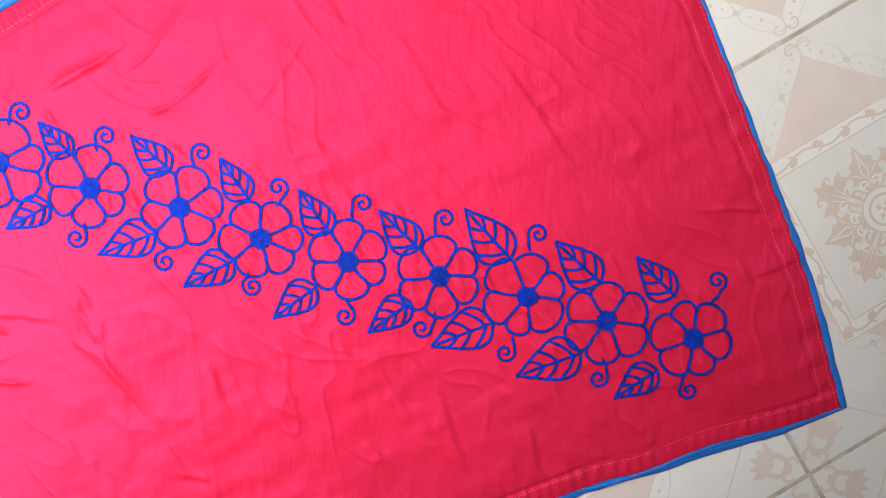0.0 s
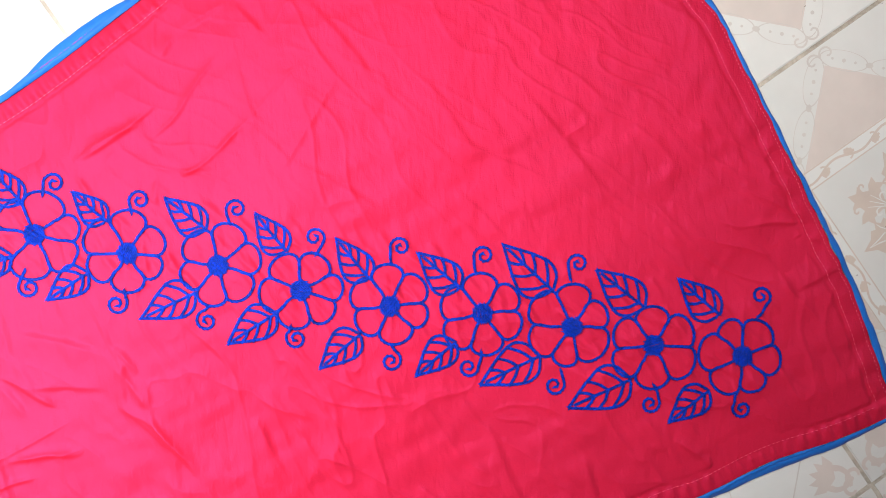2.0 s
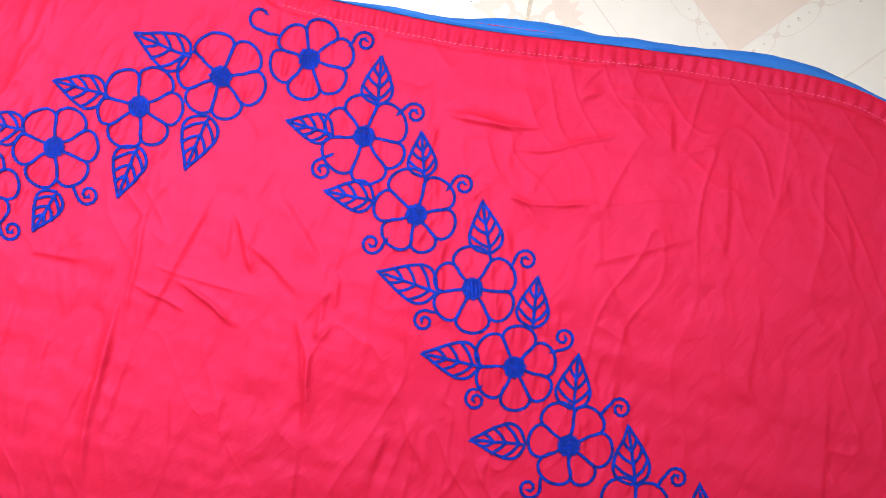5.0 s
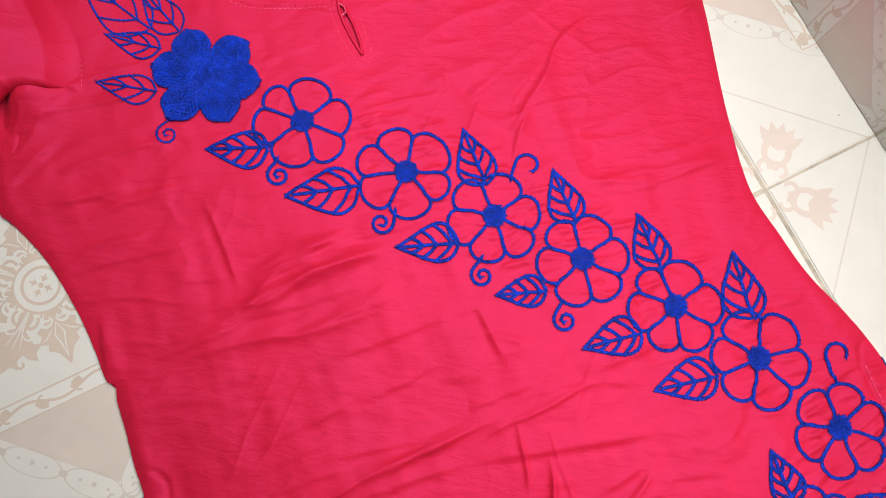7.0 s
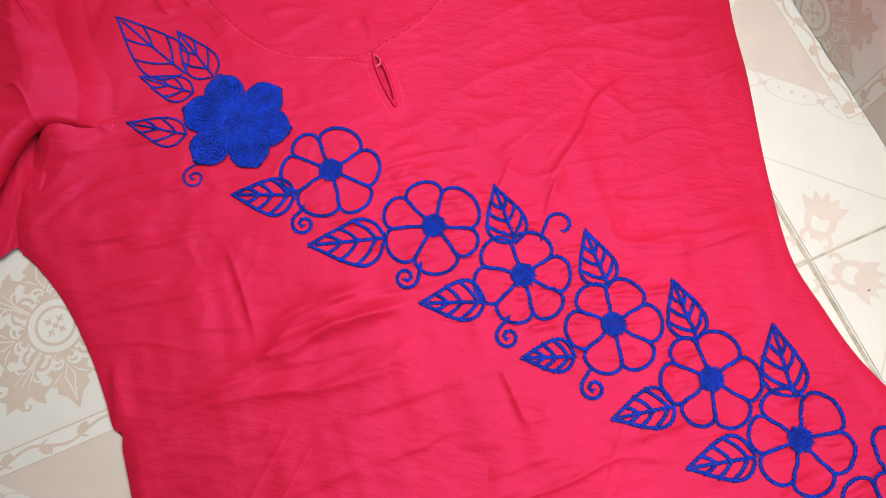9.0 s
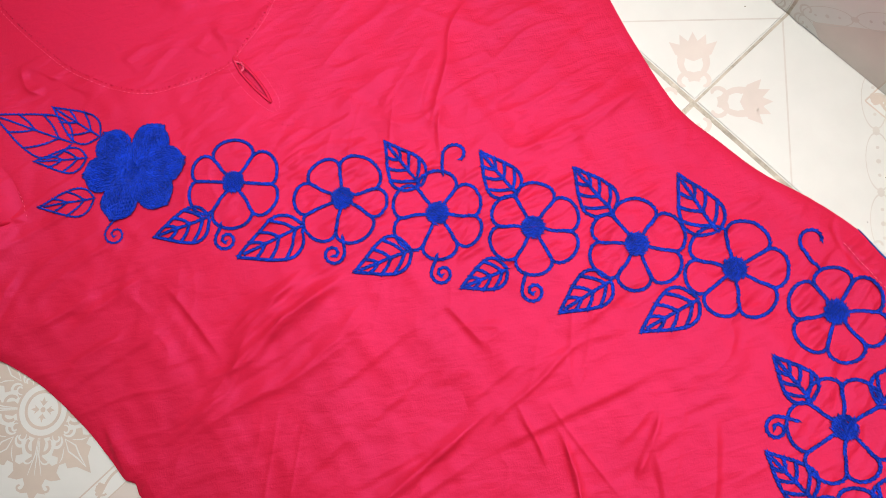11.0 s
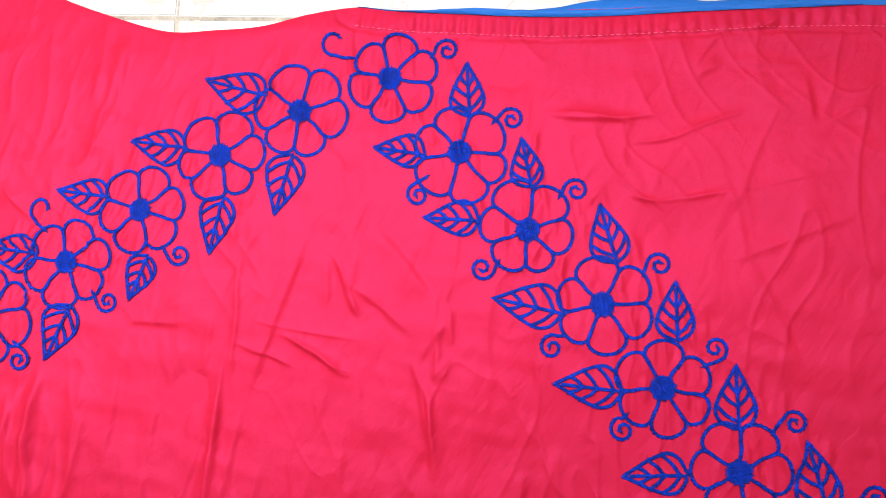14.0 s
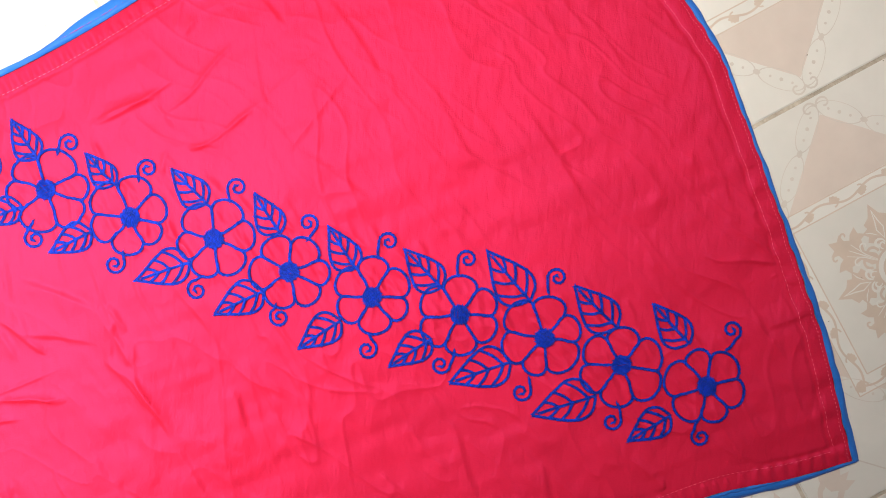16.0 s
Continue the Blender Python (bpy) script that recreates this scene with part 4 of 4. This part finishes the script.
def satin(c, reach, direction, width=0.0055, gap=0.17, up=0.0009):
    """Rows of stitches that fill a rounded shape; reach(angle) is its outline."""
    verts, faces = [], []
    rng = random.Random(int(abs(c[0] * 1000)) + int(abs(c[1] * 1000)) * 7)
    n = max(3, int(2 / gap))
    for i in range(n + 1):
        k = -1 + 2 * i / n
        ends = []
        for sgn in (-1, 1):
            p = np.array((sgn * math.sqrt(max(0.02, 1 - k * k)), k))
            ends.append(np.array(c) + rot(p * reach, direction))
        mid = (ends[0] + ends[1]) / 2 + np.array((rng.uniform(-1, 1), rng.uniform(-1, 1))) * 0.0012
        thread(verts, faces, [ends[0], mid, ends[1]], width, up + rng.uniform(0, 0.0002), 0.0062)
    return verts, faces


def flower(x, y, spokes, leaves=(), tendrils=()):
    """One embroidered blossom: a filled heart, six petals between spokes (degrees, length), leaves (base, tip) and tendrils."""
    c = (x, y)
    verts, faces = satin(c, 0.0195, 0.5 + x * 5)
    ob = link("embroidered_flower", mesh_of("embroidered_flower", verts, faces), M_BLUE, kurta)
    for i, (a0, r0) in enumerate(spokes):
        a1, r1 = spokes[(i + 1) % len(spokes)]
        if a1 < a0:
            a1 += 360
        tip = (r0 + r1) / 2 + 0.0105 + 0.0125 * (a1 - a0) / 60
        r0, r1 = 0.86 * r0, 0.86 * r1
        a, b = radians(a0), radians(a1)
        spoke = [polar(c, a, 0.016), polar(c, a + 0.05 * math.sin(i * 2.1 + x * 9), 0.55 * r0 + 0.008), polar(c, a, r0)]
        sewn("petal", [spoke, lobe(c, a, r0, b, r1, tip)], ob)
    for k, (base, tip) in enumerate(leaves):
        sewn("leaf", leaf_lines(base, tip, 0.33, 0.12 if k == 0 else -0.12), ob)
    for start, end, kind in tendrils:
        sewn("tendril", [tendril_line(start, end, kind, c)], ob)
    return ob


def filled_flower(c, tips):
    """A blossom whose petals are filled with dense stitching."""
    verts, faces = satin(c, 0.026, 0.9, 0.0062, 0.11, 0.0012)
    ob = link("embroidered_flower", mesh_of("embroidered_flower", verts, faces), M_BLUE, kurta, "solidly filled blue embroidered flower")
    for k, t in enumerate(tips):
        d = np.array(t) - np.array(c)
        n = np.linalg.norm(d)
        a = math.atan2(d[1], d[0])
        verts, faces = [], []
        mid = np.array(c) + d * 0.585
        shape = lambda f, ring: mid + rot(np.array((math.cos(f) * n * 0.405 * ring, math.sin(f) * (0.033 + 0.007 * math.cos(f)) * ring)), a)
        rng = random.Random(k + 3)
        for row in range(27):
            f = (row + 0.5) / 27 * 2 - 1
            line = []
            for j in range(7):
                along = -1 + 2 * j / 6
                reach = math.sqrt(max(0.03, 1 - along * along))
                p = np.array((along * n * 0.405, f * reach * (0.033 + 0.007 * along)))
                line.append(mid + rot(p, a) + np.array((rng.uniform(-1, 1), rng.uniform(-1, 1))) * 0.0019)
            thread(verts, faces, line, 0.0064, 0.0011 + 0.0001 * (k % 3) + rng.uniform(0, 0.0005), 0.0090)
        thread(verts, faces, [shape(i * math.pi / 9, 0.98) for i in range(19)], 0.0058, 0.0017, 0.0080)
        link("petal", mesh_of("petal", verts, faces), M_BLUE, ob)
    return ob


def filled_sprig(leaves, start, end):
    """The thin-stitched leaves and tendril beside the filled blossom."""
    ob = sewn("leaf_sprig", [tendril_line(start, end, "curl", (-1.345, -1.054))], kurta, width=0.0040, step=0.0075)
    for base, tip in leaves:
        sewn("leaf", leaf_lines(base, tip, 0.27, 0.1, ((0.14, 0.46, 0.86), (0.46, 0.72, 0.46))), ob, width=0.0040, step=0.0075)


flower(-0.810, 0.101, ((25, 0.065), (77, 0.065), (136, 0.052), (202, 0.048), (270, 0.056), (330, 0.060)), (), (((-0.885, 0.096), (-0.933, 0.100), "hook"), ((-0.769, 0.172), (-0.751, 0.197), "curl"),))
flower(-0.630, 0.057, ((30, 0.062), (108, 0.056), (166, 0.061), (222, 0.057), (291, 0.071), (345, 0.072)), (((-0.647, 0.116), (-0.708, 0.196)), ((-0.674, 0.022), (-0.761, -0.018)),), (((-0.610, 0.131), (-0.585, 0.154), "curl"), ((-0.653, -0.009), (-0.649, -0.045), "curl"),))
flower(-0.455, 0.008, ((52, 0.057), (116, 0.066), (177, 0.070), (233, 0.052), (300, 0.054), (351, 0.051)), (((-0.487, 0.070), (-0.551, 0.135)), ((-0.529, -0.022), (-0.617, -0.072)),), (((-0.442, 0.084), (-0.424, 0.110), "curl"), ((-0.466, -0.063), (-0.484, -0.089), "curl"),))
flower(-0.281, -0.028, ((36, 0.067), (97, 0.058), (168, 0.054), (226, 0.054), (281, 0.064), (340, 0.058)), (((-0.295, 0.041), (-0.376, 0.111)), ((-0.322, -0.076), (-0.438, -0.121)),), (((-0.253, 0.050), (-0.239, 0.080), "curl"), ((-0.304, -0.106), (-0.311, -0.135), "curl"),))
flower(-0.124, -0.088, ((24, 0.058), (89, 0.051), (153, 0.059), (219, 0.056), (284, 0.053), (337, 0.067)), (((-0.143, -0.014), (-0.202, 0.069)), ((-0.170, -0.128), (-0.274, -0.183)),), (((-0.091, -0.022), (-0.090, 0.014), "curl"), ((-0.148, -0.157), (-0.140, -0.183), "curl"),))
flower(0.049, -0.133, ((2, 0.057), (62, 0.063), (120, 0.060), (181, 0.060), (243, 0.047), (313, 0.057)), (((0.016, -0.081), (-0.047, 0.008)), ((-0.009, -0.181), (-0.098, -0.246)),), (((0.058, -0.051), (0.078, -0.017), "curl"), ((0.047, -0.211), (0.043, -0.242), "curl"),))
flower(0.232, -0.161, ((0, 0.062), (57, 0.056), (125, 0.057), (187, 0.068), (246, 0.064), (305, 0.061)), (((0.197, -0.111), (0.112, -0.031)), ((0.180, -0.211), (0.091, -0.275)),), (((0.225, -0.081), (0.243, -0.046), "curl"), ((0.225, -0.236), (0.197, -0.267), "curl"),))
flower(0.411, -0.202, ((52, 0.055), (112, 0.074), (172, 0.073), (230, 0.064), (277, 0.057), (355, 0.056)), (((0.382, -0.131), (0.284, -0.027)), ((0.350, -0.253), (0.218, -0.305)),), (((0.414, -0.108), (0.431, -0.075), "curl"), ((0.383, -0.286), (0.368, -0.317), "curl"),))
flower(0.574, -0.251, ((56, 0.054), (123, 0.056), (181, 0.072), (235, 0.065), (294, 0.068), (353, 0.075)), (((0.566, -0.177), (0.467, -0.090)), ((0.532, -0.315), (0.393, -0.365)),), (((0.570, -0.331), (0.561, -0.370), "curl"),))
flower(0.757, -0.288, ((17, 0.062), (87, 0.051), (136, 0.069), (200, 0.068), (261, 0.057), (317, 0.052)), (((0.719, -0.204), (0.636, -0.121)), ((0.689, -0.350), (0.597, -0.410)),), (((0.791, -0.211), (0.803, -0.168), "curl"), ((0.745, -0.353), (0.750, -0.395), "curl"),))
flower(-0.915, -0.037, ((50, 0.068), (108, 0.062), (177, 0.061), (243, 0.060), (297, 0.064), (349, 0.063)), (((-0.975, -0.045), (-1.096, -0.083)), ((-0.880, -0.103), (-0.847, -0.215)),), ())
flower(-0.993, -0.183, ((7, 0.058), (65, 0.066), (132, 0.053), (205, 0.058), (254, 0.063), (315, 0.061)), (((-1.052, -0.205), (-1.151, -0.253)), ((-0.943, -0.235), (-0.908, -0.339)),), ())
flower(-1.063, -0.348, ((16, 0.065), (70, 0.062), (130, 0.057), (196, 0.057), (255, 0.054), (319, 0.060)), (((-1.123, -0.359), (-1.220, -0.407)), ((-1.001, -0.403), (-0.988, -0.493)),), (((-0.987, -0.379), (-0.953, -0.373), "curl"),))
flower(-1.128, -0.506, ((20, 0.062), (71, 0.068), (131, 0.047), (206, 0.056), (265, 0.064), (324, 0.062)), (((-1.178, -0.522), (-1.282, -0.572)), ((-1.074, -0.559), (-1.057, -0.672)),), (((-1.195, -0.482), (-1.225, -0.452), "hook"), ((-1.054, -0.522), (-1.020, -0.520), "curl"),))
flower(-1.195, -0.668, ((44, 0.064), (93, 0.059), (175, 0.057), (233, 0.066), (281, 0.074), (338, 0.061)), (((-1.165, -0.741), (-1.133, -0.877)),), (((-1.126, -0.681), (-1.098, -0.703), "curl"),))
flower(-1.275, -0.863, ((22, 0.070), (73, 0.074), (133, 0.054), (210, 0.056), (255, 0.075), (314, 0.057)), (((-1.222, -0.911), (-1.208, -1.026)),), (((-1.202, -0.898), (-1.170, -0.893), "curl"),))
# the filled blossom at the shoulder
filled_flower((-1.345, -1.054), ((-1.429, -1.097), (-1.417, -0.984), (-1.341, -0.951), (-1.269, -0.994), (-1.262, -1.101), (-1.357, -1.144)))
filled_sprig((((-1.425, -1.154), (-1.521, -1.308)), ((-1.425, -1.103), (-1.513, -1.194)), ((-1.393, -1.133), (-1.408, -1.237)), ((-1.310, -1.127), (-1.317, -1.241))), (-1.264, -1.096), (-1.230, -1.100))


# ---- sewing lines ----
def dashes(name, line, length, gap, parent, mat, width=0.0015, up=0.0006, jitter=0.0):
    """A row of single machine stitches along a line on the cloth."""
    p = smooth_line(line, (length + gap))
    verts, faces = [], []
    rng = random.Random(5)
    for a, b in zip(p[:-1], p[1:]):
        if jitter and rng.random() < jitter:
            continue
        q = a + (b - a) * length / (length + gap)
        g = ground([a, q], up)
        t = (g[1] - g[0]) / (np.linalg.norm(g[1] - g[0]) + 1e-9)
        s = np.array((-t[1], t[0], 0)) * width * U / 2
        k = len(verts)
        m = (g[0] + g[1]) / 2
        m[2] += width * U * 0.6
        verts += [g[0], m + s, m - s, g[1], (g[0] + g[1]) / 2 + (0, 0, -0.0002)]
        faces += [(k, k + 2, k + 1), (k + 1, k + 2, k + 3)]
    return link(name, mesh_of(name, verts, faces), mat, parent)


def inset(line, d):
    """The line moved sideways by d."""
    p = smooth_line(line, 0.02)
    t = np.gradient(p, axis=0)
    t /= np.linalg.norm(t, axis=1)[:, None]
    return p + d * np.stack([-t[:, 1], t[:, 0]], 1)


# a narrow blue piping along the red edge of the open side slit, and the red back panel that shows between
PIPED = HIGH[2:8]
strip("red_edge", inset(HIGH[3:6], -0.0085), inset(HIGH[3:6], -0.0115), 0.0046, 0.0040, M_RED_IN, kurta, taper=0.3)
strip("piping", inset(PIPED, 0.001), inset(PIPED, -0.0100), 0.0040, 0.0048, M_LINING, kurta, "narrow bright blue piping", puff=0.0010, taper=0.18)
strip("piping", inset(LOW[1:5], -0.001), inset(LOW[1:5], 0.0070), 0.0036, 0.0032, M_LINING, kurta, "narrow bright blue piping", puff=0.0008, taper=0.18)
dashes("stitching", inset(HEM, 0.036)[2:], 0.0085, 0.0018, kurta, M_STITCH)
dashes("stitching", inset(HEM, 0.010), 0.0055, 0.0030, kurta, M_STITCH, 0.0018)
dashes("stitching", inset(LOW[:6], -0.034)[2:], 0.0085, 0.0018, kurta, M_STITCH)
dashes("stitching", inset(HIGH[:9], 0.036), 0.0085, 0.0018, kurta, M_STITCH)
dashes("stitching", inset(NECK, -0.008), 0.0060, 0.0032, kurta, M_STITCH, 0.0012)
dashes("stitching", [(-1.500, -0.838), (-1.445, -0.812), (-1.395, -0.772), (-1.404, -0.752), (-1.440, -0.760), (-1.490, -0.782)], 0.0045, 0.0045, kurta, M_STITCH, 0.0011)
dashes("stitching", [(-1.395, -0.800), (-1.357, -0.734), (-1.412, -0.740)], 0.0050, 0.0040, kurta, M_RED, 0.0024)
dashes("stitching", [(-1.375, -1.283), (-1.340, -1.270), (-1.299, -1.264)], 0.0060, 0.0040, kurta, M_STITCH, 0.0018)

# rolled lips of the neck opening and a thread loop for a button
verts, faces = [], []
for line in (SLIT[:4], SLIT[3:] + SLIT[:1]):
    g = ground(smooth_line(line, 0.004), 0.0005)
    t = np.gradient(g, axis=0)
    t /= np.linalg.norm(t, axis=1)[:, None]
    s = np.stack([-t[:, 1], t[:, 0], 0 * t[:, 0]], 1)
    k0 = len(verts)
    for p, side in zip(g, s):
        verts += [p + 0.0012 * (math.cos(a) * side + math.sin(a) * np.array((0, 0, 1))) for a in np.linspace(0, 2 * math.pi, 7)[:-1]]
    for r in range(len(g) - 1):
        faces += [(k0 + 6 * r + e, k0 + 6 * r + (e + 1) % 6, k0 + 6 * r + 6 + (e + 1) % 6, k0 + 6 * r + 6 + e) for e in range(6)]
link("opening_edge", mesh_of("opening_edge", verts, faces), M_RED, kurta)
sewn("button_loop", [[(-1.512, -0.822), (-1.505, -0.812), (-1.494, -0.808), (-1.488, -0.814)]], kurta, "pink thread button loop", 0.0036, M_STITCH, 0.0012)


# ---- sleeves ----
def ruled(name, near, far, low, puff, mat, parent, label="", nu=170, nv=110, seed=31, ripple=0.010, rise=0.0):
    """A puffed sheet of cloth between two lines."""
    a, b = smooth_line(near, 0.01), smooth_line(far, 0.01)
    t = np.linspace(0, 1, nu)
    a = np.stack([np.interp(t, np.linspace(0, 1, len(a)), a[:, k]) for k in (0, 1)], 1)
    b = np.stack([np.interp(t, np.linspace(0, 1, len(b)), b[:, k]) for k in (0, 1)], 1)
    w = np.linspace(0, 1, nv)[None, :, None]
    g = a[:, None] * (1 - w) + b[:, None] * w
    uu, vv = np.meshgrid(t, w[0, :, 0], indexing="ij")
    z = low + puff * np.sin(math.pi * np.clip(vv, 0, 1)) ** 0.6 * (0.55 + 0.45 * np.sin(math.pi * np.clip(uu * 0.9 + 0.05, 0, 1)))
    z += ripple * (wave(uu * 3 + vv, vv * 2 - uu, 1.6, 2.2, seed, 3)) * np.clip(vv * 5, 0.15, 1) + 0.25 * ripple * wave(uu, vv, 14, 9, seed + 1, 2)
    for k, (gu, gv) in enumerate(((5.0, 2.2), (9.0, 3.0))):
        fold = np.abs(wave(uu + 0.12 * vv + 0.06 * wave(uu, vv, 5, 5, seed + 5), vv, gu, gv, seed + 7 + k, 1))
        z += ripple * (0.34 - 0.14 * k) * np.exp(-fold / 0.3) * np.clip(vv * 6, 0, 1) * np.clip((1 - vv) * 6, 0, 1)
    ramp = np.clip(uu * rise, 0, 1) if rise else 1.0
    z = np.maximum(z, 0.006 if low > 0.004 else 0.003)
    z = np.maximum(-0.002 + (z + 0.002) * ramp * ramp * (3 - 2 * ramp), -0.002) if rise else z
    verts = np.stack([g[..., 0] * U, g[..., 1] * U, z * U + 0.002], -1).reshape(-1, 3)
    idx = np.arange(nu * nv).reshape(nu, nv)
    q = np.stack([idx[:-1, :-1], idx[1:, :-1], idx[1:, 1:], idx[:-1, 1:]], -1).reshape(-1, 4)
    return link(name, mesh_of(name, verts, q.tolist()), mat, parent, label)


def resampled(line, n):
    p = smooth_line(line, 0.01)
    run = np.linspace(0, 1, len(p))
    return np.stack([np.interp(np.linspace(0, 1, n), run, p[:, k]) for k in range(p.shape[1])], 1)


def gathered_sleeve(seam, cuff, under, over, nu=220, nv=170):
    """The upper layer of a sleeve between its seam, cuff and two side lines (plan x, y and height in metres); its underarm side rolls under."""
    sm, cf, un, ov = resampled(seam, nv), resampled(cuff, nv), resampled(under, nu), resampled(over, nu)
    u, v = np.linspace(0, 1, nu)[:, None, None], np.linspace(0, 1, nv)[None, :, None]
    g = un[:, None] * (1 - v) + ov[:, None] * v + sm[None] * (1 - u) + cf[None] * u
    g = g - (un[0] * (1 - u) * (1 - v) + ov[0] * (1 - u) * v + un[-1] * u * (1 - v) + ov[-1] * u * v)
    uu, vv = np.meshgrid(u[:, 0, 0], v[0, :, 0], indexing="ij")
    x, y = g[..., 0], g[..., 1]
    free = np.clip(uu * 4, 0, 1) * np.clip((1 - uu) * 6, 0.3, 1)
    z = g[..., 2] + free * (0.010 * np.sin(math.pi * vv) - 0.011 * np.exp(-((uu - 0.36 - 0.18 * vv) / 0.16) ** 2) * np.clip(vv * 3, 0, 1) + 0.006 * np.exp(-((uu - 0.78) / 0.16) ** 2 - ((vv - 0.55) / 0.3) ** 2))
    z = z + 0.0042 * free * wave(x, y, 11, 8, 31, 3)
    for turn, gx, gy, size, seed in ((35, 5.0, 17.0, 0.0034, 81), (62, 7.0, 24.0, 0.0024, 85)):
        ca, sa = math.cos(radians(turn)), math.sin(radians(turn))
        ridge = np.abs(wave(x * ca + y * sa + 0.04 * wave(x, y, 9, 9, seed + 1), y * ca - x * sa, gx, gy, seed, 1))
        z = z + free * size * np.exp(-ridge / 0.16) * np.clip(0.5 + wave(x, y, 6, 6, seed + 3), 0, 1)
    z = z + np.exp(-uu / 0.012) * -0.0006 + 0.0007 * np.clip(uu / 0.02, 0, 1)
    over = (height(x, y) * U + LIFT + 0.0012) * np.clip(vv * 12, 0, 1)
    near_seam = np.clip(uu / 0.10, 0, 1)
    z = np.maximum(over * (1 - near_seam) + z * near_seam, over)
    # the roll under the arm
    away = np.gradient(un[:, :2], axis=0)
    away = np.stack([away[:, 1], -away[:, 0]], 1) / (np.linalg.norm(away, axis=1)[:, None] + 1e-9)
    inward = g[:, 6, :2] - g[:, 0, :2]
    away *= -np.sign((away * inward).sum(1))[:, None]
    radius = 0.35 * (np.maximum(z[:, 0], 0.004) - 0.002)
    roll = []
    for k in range(12):
        a = math.pi * (1 - k / 12)
        xy = g[:, 0, :2] * U + away * (radius * math.sin(a) * 0.8)[:, None]
        roll.append(np.concatenate([xy, (z[:, 0] - radius * (1 - math.cos(a)))[:, None]], 1))
    body = np.stack([x * U, y * U, np.maximum(z, 0.003)], -1)
    rows = np.concatenate([np.stack(roll, 1), body], 1)
    n = rows.shape[1]
    idx = np.arange(nu * n).reshape(nu, n)
    q = np.stack([idx[:-1, :-1], idx[1:, :-1], idx[1:, 1:], idx[:-1, 1:]], -1).reshape(-1, 4)
    return link("sleeve", mesh_of("sleeve", rows.reshape(-1, 3), q.tolist()), M_RED, kurta, "gathered crimson short sleeve")


SL_SEAM = [(-1.299, -1.266, 0.0085), (-1.381, -1.283, 0.0110), (-1.483, -1.352, 0.0120), (-1.572, -1.393, 0.0100), (-1.714, -1.457, 0.0070)]
SL_CUFF = [(-0.930, -1.485, 0.018), (-1.080, -1.600, 0.024), (-1.278, -1.616, 0.024), (-1.403, -1.568, 0.020), (-1.479, -1.537, 0.020), (-1.630, -1.512, 0.012)]
SL_UNDER = [(-1.299, -1.266, 0.0085), (-1.300, -1.330, 0.018), (-1.288, -1.382, 0.024), (-1.242, -1.412, 0.025), (-1.178, -1.428, 0.024), (-1.058, -1.448, 0.022), (-0.930, -1.485, 0.018)]
SL_OVER = [(-1.714, -1.457, 0.0070), (-1.680, -1.490, 0.010), (-1.630, -1.512, 0.012)]
sleeve = gathered_sleeve(SL_SEAM, SL_CUFF, SL_UNDER, SL_OVER)
ruled("sleeve_lining", [(-1.050, -1.360), (-1.065, -1.373), (-1.004, -1.425), (-0.924, -1.487)], [(-1.640, -1.300), (-1.740, -1.444), (-1.703, -1.669), (-1.530, -1.841)], 0.004, 0.004, M_RED_IN, sleeve, ripple=0.004)
strip("cuff", [(-1.276, -1.612), (-1.401, -1.564), (-1.477, -1.533), (-1.628, -1.508)], [(-1.285, -1.636), (-1.410, -1.588), (-1.487, -1.556), (-1.638, -1.530)], 0.0250, 0.0225, M_LINING, sleeve, "narrow bright blue cuff edge")
strip("cuff", [(-1.062, -1.371), (-1.004, -1.423), (-0.924, -1.485)], [(-1.053, -1.381), (-0.994, -1.435), (-0.914, -1.498)], 0.0066, 0.0054, M_LINING, sleeve, "narrow bright blue cuff edge")
SR_NEAR = [(-1.891, -0.501), (-1.844, -0.425), (-1.815, -0.364), (-1.789, -0.315), (-1.782, -0.247), (-1.791, -0.178)]
SR_FAR = [(-2.065, -0.494), (-2.071, -0.375), (-2.076, -0.257), (-2.026, -0.133), (-1.944, -0.124), (-1.864, -0.142)]
ruled("sleeve", SR_NEAR, SR_FAR, 0.008, 0.044, M_RED, kurta, "gathered crimson short sleeve", seed=47, ripple=0.0085)
dashes("stitching", SR_NEAR, 0.0060, 0.0030, kurta, M_RED_IN, 0.0030, 0.0062)


# ---- dust on the tiles ----
def crumbs(count, seed):
    """Tiny crumbs of dirt, scattered over the bare tiles beside the garment."""
    rng = random.Random(seed)
    verts, faces = [], []
    for k in range(count):
        if k % 3:
            x, y = rng.uniform(-2.6, 0.2) * PITCH, rng.uniform(1.75, 2.26) * PITCH
        else:
            x, y = rng.uniform(0.1, 1.2) * PITCH, rng.uniform(-0.5, 1.6) * PITCH
        r, h, a = rng.uniform(0.0003, 0.0009), rng.uniform(0.0003, 0.0006), rng.uniform(0, 3.0)
        b = len(verts)
        for i in range(5):
            t = a + i * 2 * math.pi / 5
            q = r * rng.uniform(0.6, 1.2)
            verts.append((x + q * math.cos(t), y + 0.6 * q * math.sin(t), 0.0004))
        verts.append((x, y, 0.0004 + h))
        faces += [(b + i, b + (i + 1) % 5, b + 5) for i in range(5)]
    ob = link("crumbs", mesh_of("crumbs", verts, faces), M_CRUMB, at=FLOOR)
    return tagged(ob, "tiny dark crumbs of dirt scattered over the floor tiles", "dirt", kind="stuff")


crumbs(60, 19)
